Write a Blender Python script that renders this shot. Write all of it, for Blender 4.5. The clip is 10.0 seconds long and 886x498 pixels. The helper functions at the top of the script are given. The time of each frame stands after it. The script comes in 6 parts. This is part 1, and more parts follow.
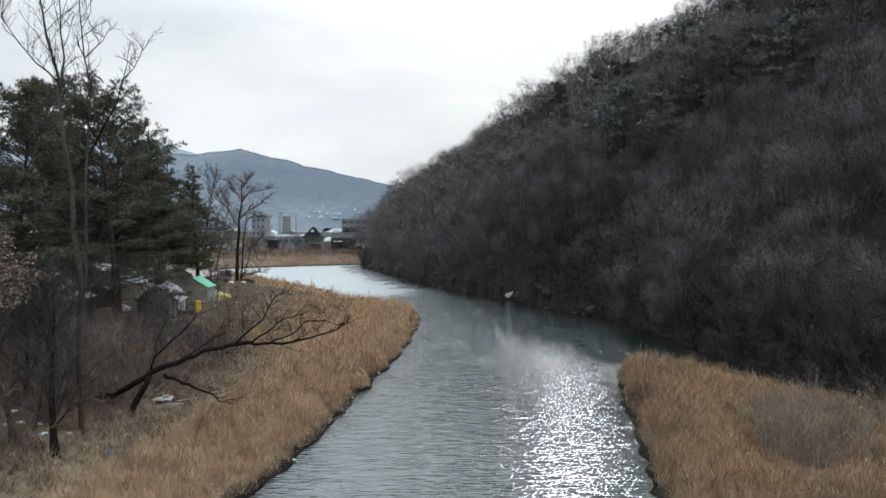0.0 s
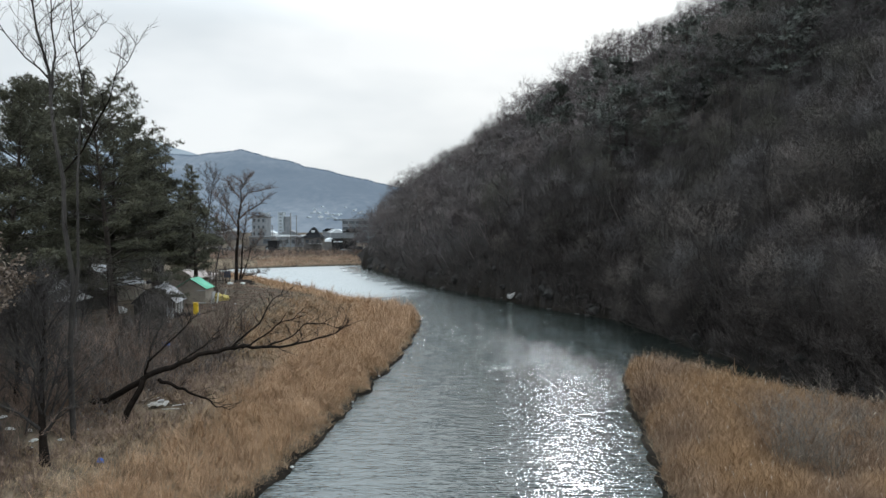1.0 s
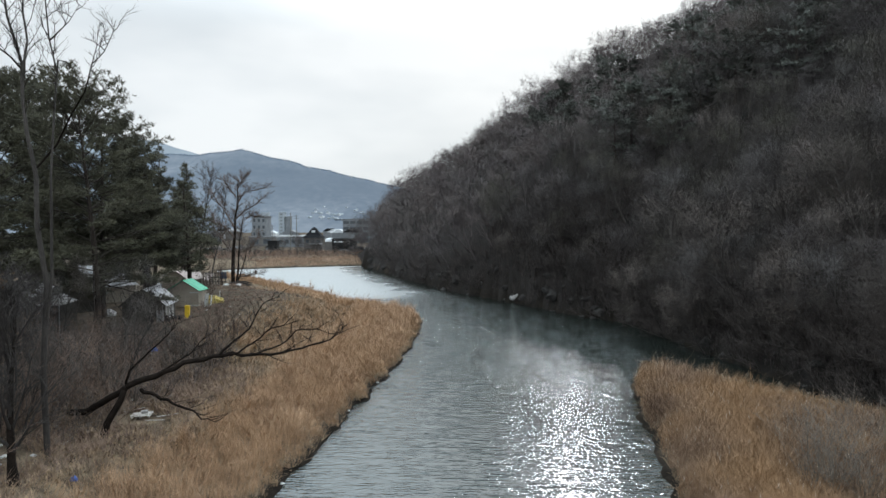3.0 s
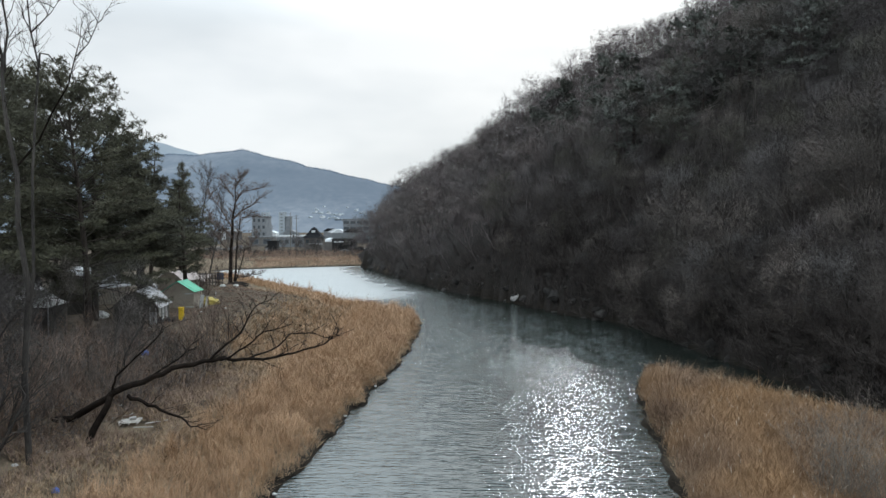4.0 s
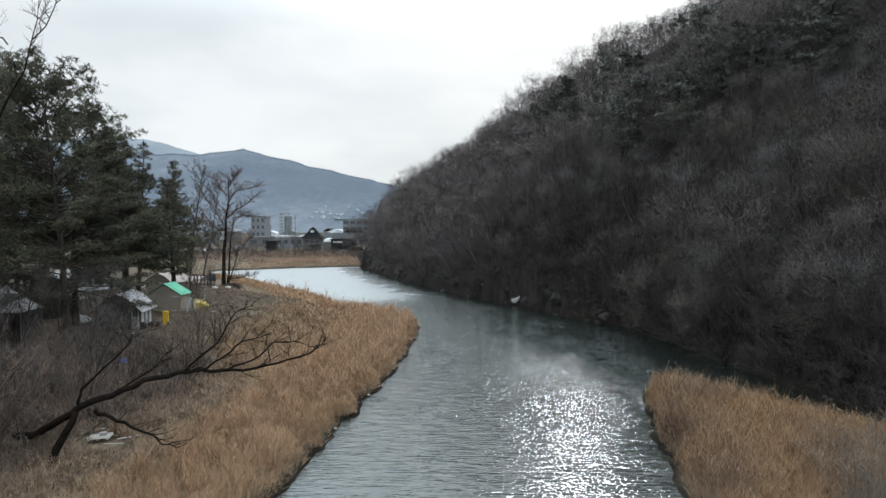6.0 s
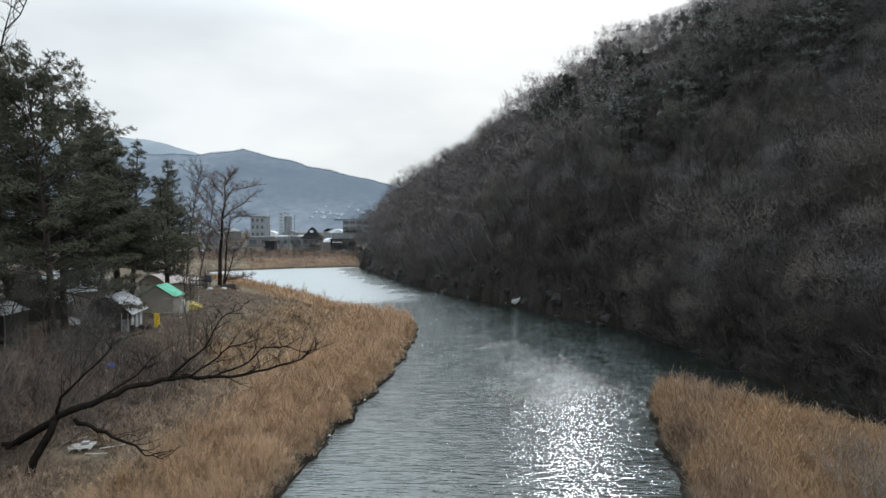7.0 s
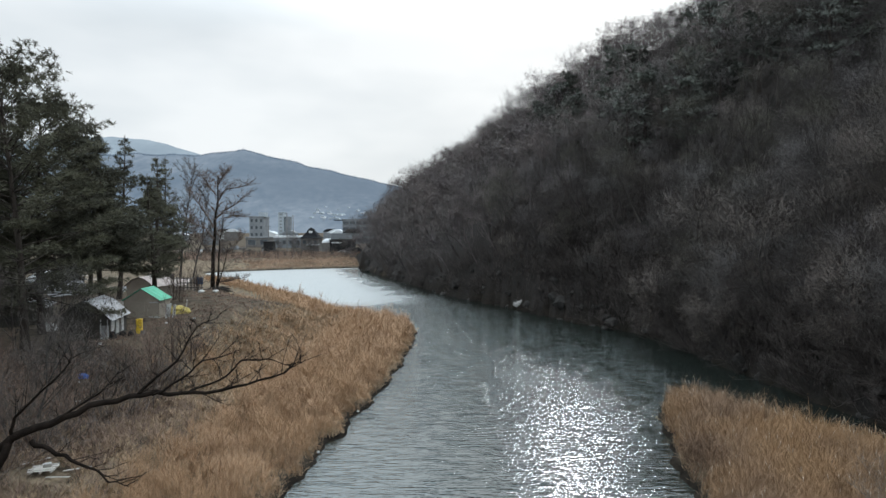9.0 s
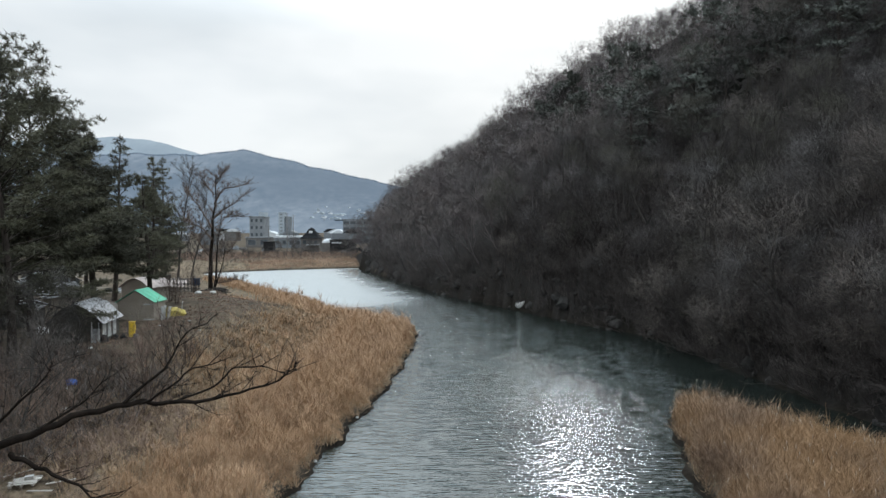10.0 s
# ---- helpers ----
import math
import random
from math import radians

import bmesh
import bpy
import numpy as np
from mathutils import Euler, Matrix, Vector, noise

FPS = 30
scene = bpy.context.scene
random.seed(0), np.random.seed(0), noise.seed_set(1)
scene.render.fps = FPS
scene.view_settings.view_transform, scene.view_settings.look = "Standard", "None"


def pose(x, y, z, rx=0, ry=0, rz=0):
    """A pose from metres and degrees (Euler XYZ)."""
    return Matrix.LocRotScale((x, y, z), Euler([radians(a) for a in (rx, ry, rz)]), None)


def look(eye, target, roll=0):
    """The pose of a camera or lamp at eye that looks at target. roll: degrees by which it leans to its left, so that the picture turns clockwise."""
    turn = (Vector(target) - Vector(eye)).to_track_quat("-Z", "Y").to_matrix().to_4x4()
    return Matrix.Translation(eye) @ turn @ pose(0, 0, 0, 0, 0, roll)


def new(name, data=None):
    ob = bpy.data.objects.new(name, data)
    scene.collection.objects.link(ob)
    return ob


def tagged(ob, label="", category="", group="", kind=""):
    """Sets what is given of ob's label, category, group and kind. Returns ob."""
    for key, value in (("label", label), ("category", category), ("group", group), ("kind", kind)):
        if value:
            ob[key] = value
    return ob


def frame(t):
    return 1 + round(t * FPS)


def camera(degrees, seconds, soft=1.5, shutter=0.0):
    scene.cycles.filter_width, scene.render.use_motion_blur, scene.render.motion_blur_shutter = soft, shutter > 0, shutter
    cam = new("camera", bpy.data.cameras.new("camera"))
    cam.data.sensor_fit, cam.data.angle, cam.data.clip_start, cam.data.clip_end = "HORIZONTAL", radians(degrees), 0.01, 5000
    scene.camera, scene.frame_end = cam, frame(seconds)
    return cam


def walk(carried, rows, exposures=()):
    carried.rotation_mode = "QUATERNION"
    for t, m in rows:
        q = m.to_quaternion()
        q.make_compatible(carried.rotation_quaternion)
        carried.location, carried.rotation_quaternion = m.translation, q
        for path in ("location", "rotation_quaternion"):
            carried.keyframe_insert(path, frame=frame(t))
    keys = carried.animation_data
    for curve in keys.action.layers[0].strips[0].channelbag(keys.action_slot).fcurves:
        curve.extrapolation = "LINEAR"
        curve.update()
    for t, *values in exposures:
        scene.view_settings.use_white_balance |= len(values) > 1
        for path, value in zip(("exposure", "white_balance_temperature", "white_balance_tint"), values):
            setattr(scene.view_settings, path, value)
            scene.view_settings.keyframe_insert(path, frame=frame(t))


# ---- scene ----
cam = camera(66.0, 10.0)
PATH = [
    (0.0, (-0.281, -0.072, 12.675), (-0.278, 1.927, 12.607)),
    (0.5, (-0.335, 0.440, 12.677), (-0.333, 2.439, 12.609)),
    (1.0, (-0.373, 0.979, 12.677), (-0.372, 2.978, 12.610)),
    (1.5, (-0.393, 1.542, 12.677), (-0.393, 3.541, 12.609)),
    (2.0, (-0.396, 2.127, 12.676), (-0.397, 4.126, 12.608)),
    (2.5, (-0.382, 2.732, 12.674), (-0.383, 4.731, 12.607)),
    (3.25, (-0.331, 3.672, 12.672), (-0.335, 5.671, 12.605)),
    (4.0, (-0.251, 4.648, 12.672), (-0.256, 6.647, 12.605)),
    (4.5, (-0.184, 5.315, 12.672), (-0.189, 7.314, 12.605)),
    (5.0, (-0.109, 5.995, 12.674), (-0.115, 7.994, 12.607)),
    (5.5, (-0.028, 6.685, 12.676), (-0.035, 8.684, 12.609)),
    (6.25, (0.094, 7.740, 12.681), (0.086, 9.739, 12.614)),
    (7.0, (0.208, 8.813, 12.687), (0.199, 10.812, 12.620)),
    (7.5, (0.272, 9.539, 12.691), (0.262, 11.538, 12.624)),
    (8.0, (0.321, 10.272, 12.694), (0.311, 12.271, 12.628)),
    (8.5, (0.350, 11.012, 12.697), (0.338, 13.011, 12.631)),
    (9.0, (0.352, 11.759, 12.699), (0.341, 13.758, 12.633)),
    (9.5, (0.323, 12.513, 12.700), (0.311, 14.512, 12.633)),
    (10.0, (0.256, 13.275, 12.697), (0.243, 15.274, 12.631)),
]
walk(cam, [(t, look(eye, target, -0.2)) for t, eye, target in PATH], exposures=[(0.0, 0.0), (10.0, 0.0)])

# ---------------------------------------------------------------- light
SUN_AZ, SUN_EL = 11.8, 31.0
SUN_DIR = Vector((math.sin(radians(SUN_AZ)) * math.cos(radians(SUN_EL)),
                  math.cos(radians(SUN_AZ)) * math.cos(radians(SUN_EL)), math.sin(radians(SUN_EL))))
sun = new("sun", bpy.data.lights.new("sun", "SUN"))
sun.data.energy, sun.data.angle, sun.data.color = 0.38, radians(4.5), (1.0, 0.96, 0.97)
sun.matrix_world = look(SUN_DIR * 300, (0, 0, 0))

world = bpy.data.worlds.new("hazy_sky")
scene.world = world
world.use_nodes = True
wt = world.node_tree
wt.nodes.clear()


def wn(kind, **settings):
    n = wt.nodes.new(kind)
    for k, v in settings.items():
        n.inputs[k.replace("_", " ")].default_value = v
    return n


def wl(a, b):
    wt.links.new(a, b)


sky = wt.nodes.new("ShaderNodeTexSky")
sky.sky_type, sky.sun_disc = "NISHITA", False
sky.sun_elevation, sky.sun_rotation = radians(SUN_EL), radians(SUN_AZ)
sky.dust_density, sky.air_density = 3.0, 1.0
wtc = wt.nodes.new("ShaderNodeTexCoord")
wmap = wt.nodes.new("ShaderNodeMapping")
wmap.inputs["Scale"].default_value = (1.0, 1.0, 2.6)
wl(wtc.outputs["Generated"], wmap.inputs["Vector"])
wnoise = wn("ShaderNodeTexNoise", Scale=2.3, Detail=4.0, Roughness=0.5)
wl(wmap.outputs["Vector"], wnoise.inputs["Vector"])
wramp = wt.nodes.new("ShaderNodeValToRGB")
wramp.color_ramp.elements[0].position, wramp.color_ramp.elements[0].color = 0.40, (7.3, 7.95, 8.4, 1)
wramp.color_ramp.elements[1].position, wramp.color_ramp.elements[1].color = 0.60, (9.0, 9.5, 9.8, 1)
wl(wnoise.outputs["Fac"], wramp.inputs["Fac"])
wdot = wt.nodes.new("ShaderNodeVectorMath")
wdot.operation = "DOT_PRODUCT"
wdot.inputs[1].default_value = SUN_DIR
wl(wtc.outputs["Generated"], wdot.inputs[0])
wglow = wt.nodes.new("ShaderNodeMapRange")
wglow.inputs["From Min"].default_value, wglow.inputs["From Max"].default_value = 0.94, 1.0
wl(wdot.outputs["Value"], wglow.inputs["Value"])
wpow = wt.nodes.new("ShaderNodeMath")
wpow.operation, wpow.inputs[1].default_value = "POWER", 2.0
wl(wglow.outputs["Result"], wpow.inputs[0])
wmix = wt.nodes.new("ShaderNodeMixRGB")
wmix.inputs["Fac"].default_value = 0.94
wl(sky.outputs["Color"], wmix.inputs["Color1"])
wsep = wt.nodes.new("ShaderNodeSeparateXYZ")
wl(wtc.outputs["Generated"], wsep.inputs["Vector"])
wrise = wt.nodes.new("ShaderNodeMapRange")
wrise.interpolation_type = "SMOOTHSTEP"
for key, value in (("From Min", 0.25), ("From Max", 0.48), ("To Min", 0.0), ("To Max", 1.0)):
    wrise.inputs[key].default_value = value
wl(wsep.outputs["Z"], wrise.inputs["Value"])
wtint = wt.nodes.new("ShaderNodeMixRGB")
wtint.inputs["Color1"].default_value, wtint.inputs["Color2"].default_value = (1, 1, 1, 1), (2.45, 2.58, 2.64, 1)
wl(wrise.outputs["Result"], wtint.inputs["Fac"])
wover = wt.nodes.new("ShaderNodeVectorMath")
wover.operation = "MULTIPLY"
wl(wramp.outputs["Color"], wover.inputs[0])
wl(wtint.outputs["Color"], wover.inputs[1])
wl(wover.outputs["Vector"], wmix.inputs["Color2"])
wveil = wt.nodes.new("ShaderNodeMixRGB")
wveil.inputs["Color2"].default_value = (11.5, 11.6, 11.6, 1)
wl(wpow.outputs["Value"], wveil.inputs["Fac"])
wl(wmix.outputs["Color"], wveil.inputs["Color1"])
wbg = wn("ShaderNodeBackground", Strength=0.1)
wl(wveil.outputs["Color"], wbg.inputs["Color"])
wout = wt.nodes.new("ShaderNodeOutputWorld")
wl(wbg.outputs["Background"], wout.inputs["Surface"])


# ---------------------------------------------------------------- materials
def surface(name, low, high, scale=1.0, rough=0.8, bump=0.3, grain=12.0, stretch=(1, 1, 1), metal=0.0,
            world_space=False, vary=0.0, spec=0.3, patch=None, patch_scale=0.2):
    """Two-scale mottled surface: a broad patch colour, a fine grain, relief, and a tint that differs from object to object."""
    m = bpy.data.materials.new(name)
    m.use_nodes = True
    nt = m.node_tree
    b = nt.nodes["Principled BSDF"]
    b.inputs["Roughness"].default_value, b.inputs["Metallic"].default_value = rough, metal
    b.inputs["Specular IOR Level"].default_value = spec
    if world_space:
        coord = nt.nodes.new("ShaderNodeNewGeometry").outputs["Position"]
    else:
        coord = nt.nodes.new("ShaderNodeTexCoord").outputs["Object"]
    mp = nt.nodes.new("ShaderNodeMapping")
    mp.inputs["Scale"].default_value = stretch
    nt.links.new(coord, mp.inputs["Vector"])
    broad = nt.nodes.new("ShaderNodeTexNoise")
    broad.inputs["Scale"].default_value, broad.inputs["Detail"].default_value = scale, 5
    fine = nt.nodes.new("ShaderNodeTexNoise")
    fine.inputs["Scale"].default_value, fine.inputs["Detail"].default_value = scale * grain, 4
    for n in (broad, fine):
        nt.links.new(mp.outputs["Vector"], n.inputs["Vector"])
    add = nt.nodes.new("ShaderNodeMath")
    add.operation, add.inputs[1].default_value = "MULTIPLY_ADD", 0.55
    nt.links.new(fine.outputs["Fac"], add.inputs[0])
    half = nt.nodes.new("ShaderNodeMath")
    half.operation, half.inputs[1].default_value = "MULTIPLY", 0.6
    nt.links.new(broad.outputs["Fac"], half.inputs[0])
    nt.links.new(half.outputs["Value"], add.inputs[2])
    ramp = nt.nodes.new("ShaderNodeValToRGB")
    ramp.color_ramp.elements[0].position, ramp.color_ramp.elements[0].color = 0.42, (*low, 1)
    ramp.color_ramp.elements[1].position, ramp.color_ramp.elements[1].color = 0.72, (*high, 1)
    nt.links.new(add.outputs["Value"], ramp.inputs["Fac"])
    colour = ramp.outputs["Color"]
    if patch:
        big = nt.nodes.new("ShaderNodeTexNoise")
        big.inputs["Scale"].default_value, big.inputs["Detail"].default_value = patch_scale, 3
        nt.links.new(coord, big.inputs["Vector"])
        pr = nt.nodes.new("ShaderNodeMapRange")
        pr.inputs["From Min"].default_value, pr.inputs["From Max"].default_value = 0.45, 0.62
        nt.links.new(big.outputs["Fac"], pr.inputs["Value"])
        mx = nt.nodes.new("ShaderNodeMixRGB")
        mx.inputs["Color2"].default_value = (*patch, 1)
        sc = nt.nodes.new("ShaderNodeMath")
        sc.operation, sc.inputs[1].default_value = "MULTIPLY", 0.75
        nt.links.new(pr.outputs["Result"], sc.inputs[0])
        nt.links.new(sc.outputs["Value"], mx.inputs["Fac"])
        nt.links.new(colour, mx.inputs["Color1"])
        colour = mx.outputs["Color"]
    if vary:
        info = nt.nodes.new("ShaderNodeObjectInfo")
        rng = nt.nodes.new("ShaderNodeMapRange")
        rng.inputs["To Min"].default_value, rng.inputs["To Max"].default_value = 1 - vary, 1 + vary
        nt.links.new(info.outputs["Random"], rng.inputs["Value"])
        hsv = nt.nodes.new("ShaderNodeHueSaturation")
        nt.links.new(rng.outputs["Result"], hsv.inputs["Value"])
        nt.links.new(colour, hsv.inputs["Color"])
        colour = hsv.outputs["Color"]
    nt.links.new(colour, b.inputs["Base Color"])
    if bump:
        bp = nt.nodes.new("ShaderNodeBump")
        bp.inputs["Strength"].default_value, bp.inputs["Distance"].default_value = bump, 0.05
        nt.links.new(add.outputs["Value"], bp.inputs["Height"])
        nt.links.new(bp.outputs["Normal"], b.inputs["Normal"])
    return m


BARK = surface("grey_brown_bark", (0.020, 0.018, 0.017), (0.065, 0.057, 0.053), 1.2, 0.95, 0.6, 9, (3, 3, 0.6), vary=0.3)
TWIG = surface("bare_twig_bark", (0.0245, 0.0202, 0.0190), (0.066, 0.0545, 0.0500), 0.5, 0.9, 0.0, 6, vary=0.35)
HILL_TWIGS = [surface("hill_twigs_" + word, low, high, 0.35, 0.9, 0.0, 9, vary=0.3)
              for word, low, high in (("plum", (0.046, 0.040, 0.041), (0.088, 0.078, 0.079)), ("brown", (0.048, 0.041, 0.037), (0.094, 0.081, 0.074)),
                                      ("grey", (0.044, 0.041, 0.041), (0.084, 0.079, 0.078)), ("olive", (0.040, 0.037, 0.029), (0.078, 0.073, 0.058)))]


def woods_material():
    """Bark of the far woods, paled for distance haze, its tone differing from tree to tree."""
    m = surface("hillside_twigs", (0.068, 0.0585, 0.0595), (0.151, 0.133, 0.135), 0.12, 0.9, 0.0, 9, world_space=True)
    nt = m.node_tree
    b = nt.nodes["Principled BSDF"]
    base = b.inputs["Base Color"].links[0].from_socket
    at = nt.nodes.new("ShaderNodeAttribute")
    at.attribute_name = "tone"
    ramp = nt.nodes.new("ShaderNodeValToRGB")
    for e, pos, colour in zip((ramp.color_ramp.elements[0], ramp.color_ramp.elements[1], ramp.color_ramp.elements.new(0.35), ramp.color_ramp.elements.new(0.7)),
                              (0.0, 1.0, 0.35, 0.7), ((0.74, 0.72, 0.76), (1.30, 1.26, 1.26), (1.06, 0.99, 0.93), (0.94, 0.97, 0.92))):
        e.position, e.color = pos, (*colour, 1)
    nt.links.new(at.outputs["Fac"], ramp.inputs["Fac"])
    mul = nt.nodes.new("ShaderNodeVectorMath")
    mul.operation = "MULTIPLY"
    nt.links.new(base, mul.inputs[0])
    nt.links.new(ramp.outputs["Color"], mul.inputs[1])
    nt.links.new(mul.outputs["Vector"], b.inputs["Base Color"])
    return m


WOODS = woods_material()
BRAMBLE = surface("brown_bramble", (0.080, 0.055, 0.043), (0.225, 0.158, 0.122), 0.6, 0.9, 0.0, 8, vary=0.3)
PALE_TWIG = surface("pale_twig_bark", (0.048, 0.040, 0.036), (0.118, 0.100, 0.090), 0.6, 0.9, 0.0, 8, vary=0.2)
BUSH_TWIG = surface("grey_brown_bush_twigs", (0.075, 0.062, 0.051), (0.180, 0.152, 0.126), 0.8, 0.9, 0.0, 8, vary=0.2)
BUSH_STEM = surface("red_brown_shrub_stems", (0.040, 0.028, 0.023), (0.095, 0.068, 0.056), 0.6, 0.9, 0.0, 8, vary=0.2)
TANGLE = surface("bleached_tangled_twigs", (0.085, 0.068, 0.057), (0.245, 0.205, 0.178), 0.7, 0.9, 0.0, 8, world_space=True)
# pale bark darkened for the backlit stems, shade put into its colour
BACKLIT_BARK = surface("backlit_poplar_bark", (0.016, 0.014, 0.013), (0.066, 0.059, 0.054), 0.8, 0.9, 0.5, 9, (3, 3, 0.5))
DARK_BARK = surface("near_black_bark", (0.006, 0.0048, 0.004), (0.021, 0.0155, 0.0125), 1.6, 0.95, 0.6, 9, (2, 2, 2), spec=0.08)
PINE_BARK = surface("pine_bark", (0.015, 0.012, 0.010), (0.052, 0.041, 0.034), 1.5, 0.95, 0.7, 7, (3, 3, 0.8), vary=0.2)
NEEDLE = surface("pine_needles", (0.027, 0.0275, 0.0165), (0.060, 0.058, 0.034), 0.5, 0.7, 0.0, 8, vary=0.3,
                 patch=(0.066, 0.064, 0.044), patch_scale=0.7)
HILL_NEEDLE = surface("hill_pine_needles", (0.045, 0.051, 0.044), (0.080, 0.088, 0.076), 0.3, 0.7, 0.0, 8, vary=0.3)
DEAD_LEAF = surface("withered_oak_leaves", (0.085, 0.064, 0.048), (0.22, 0.17, 0.135), 1.2, 0.8, 0.0, 8)
REED = surface("dry_reed", (0.215, 0.128, 0.074), (0.485, 0.318, 0.196), 0.5, 0.75, 0.0, 7, world_space=True,
               patch=(0.34, 0.212, 0.122), patch_scale=0.16)
FAR_REED = surface("far_shore_reed", (0.235, 0.150, 0.102), (0.46, 0.325, 0.235), 0.3, 0.8, 0.0, 7, world_space=True)
REED_GREY = surface("weathered_reed", (0.092, 0.056, 0.036), (0.262, 0.172, 0.112), 0.5, 0.8, 0.0, 7, world_space=True,
                    patch=(0.268, 0.158, 0.078), patch_scale=0.16)
PLUME = surface("reed_plume", (0.30, 0.25, 0.20), (0.50, 0.43, 0.36), 0.8, 0.9, 0.0, 8, world_space=True)
STRAW = surface("matted_straw", (0.145, 0.100, 0.064), (0.46, 0.338, 0.225), 1.1, 0.9, 0.0, 6, world_space=True,
                patch=(0.135, 0.098, 0.065), patch_scale=0.42)
ROCK = surface("dark_bank_rock", (0.010, 0.0092, 0.0085), (0.034, 0.031, 0.029), 0.5, 0.85, 0.8, 8, vary=0.4)
PALE_ROCK = surface("pale_stone", (0.15, 0.145, 0.14), (0.38, 0.37, 0.36), 1.0, 0.8, 0.5, 8)
CANVAS = surface("tan_canvas", (0.25, 0.215, 0.18), (0.37, 0.325, 0.275), 0.8, 0.9, 0.25, 14)
DARK_CANVAS = surface("dark_olive_tarp", (0.032, 0.031, 0.027), (0.070, 0.066, 0.057), 0.7, 0.8, 0.3, 8)
GREEN_TARP = surface("green_tarp", (0.03, 0.30, 0.18), (0.08, 0.46, 0.30), 0.8, 0.55, 0.25, 8)
GREY_TARP = surface("silver_grey_tarp", (0.10, 0.105, 0.11), (0.44, 0.45, 0.47), 0.9, 0.5, 0.35, 6)
WHITE_SHEET = surface("clear_white_plastic", (0.30, 0.31, 0.31), (0.56, 0.56, 0.55), 1.0, 0.45, 0.2, 8)
DULL_BLUE = surface("weathered_blue_tarp", (0.020, 0.035, 0.070), (0.055, 0.080, 0.130), 1.2, 0.7, 0.3, 8)
YELLOW_TARP = surface("dull_yellow_tarp", (0.30, 0.23, 0.05), (0.48, 0.39, 0.11), 1.5, 0.6, 0.3, 8)
PINK_TARP = surface("faded_pink_tarp", (0.34, 0.29, 0.275), (0.52, 0.455, 0.43), 0.7, 0.7, 0.3, 8)
YELLOW = surface("yellow_painted_metal", (0.62, 0.40, 0.02), (0.80, 0.56, 0.05), 1.2, 0.55, 0.1, 8)
BLUE = surface("blue_plastic", (0.03, 0.07, 0.26), (0.06, 0.13, 0.40), 2.0, 0.5, 0.1, 8)
BLACK = surface("black_plastic", (0.008, 0.008, 0.009), (0.022, 0.022, 0.023), 2.0, 0.8, 0.1, 8, spec=0.15)
PLANK = surface("whitewashed_board", (0.26, 0.245, 0.22), (0.50, 0.48, 0.45), 1.2, 0.85, 0.3, 10, (1, 6, 1), vary=0.2)
WALL_GREY = surface("grey_render_wall", (0.13, 0.145, 0.16), (0.22, 0.235, 0.25), 0.25, 0.9, 0.1, 14)
WALL_WHITE = surface("white_render_wall", (0.50, 0.52, 0.54), (0.70, 0.72, 0.73), 0.25, 0.85, 0.1, 14)
# distance haze put into the wall colour: pale and bluish
WALL_HAZED = surface("hazed_grey_wall", (0.26, 0.30, 0.335), (0.36, 0.40, 0.43), 0.25, 0.9, 0.1, 14)
WALL_BROWN = surface("brown_timber_wall", (0.09, 0.085, 0.082), (0.16, 0.152, 0.146), 0.4, 0.9, 0.2, 12)
ROOF_DARK = surface("dark_roof", (0.007, 0.0075, 0.009), (0.018, 0.019, 0.021), 0.6, 0.95, 0.3, 10, spec=0.1)
ROOF_WHITE = surface("white_sheet_roof", (0.44, 0.47, 0.50), (0.60, 0.63, 0.66), 0.4, 0.7, 0.1, 10)
GLASS_DARK = surface("dark_window_glass", (0.04, 0.047, 0.056), (0.08, 0.092, 0.105), 0.6, 0.15, 0.0, 6, spec=0.6)
METAL_GREY = surface("galvanised_steel", (0.22, 0.23, 0.24), (0.36, 0.37, 0.38), 2.0, 0.5, 0.1, 8, metal=0.6)


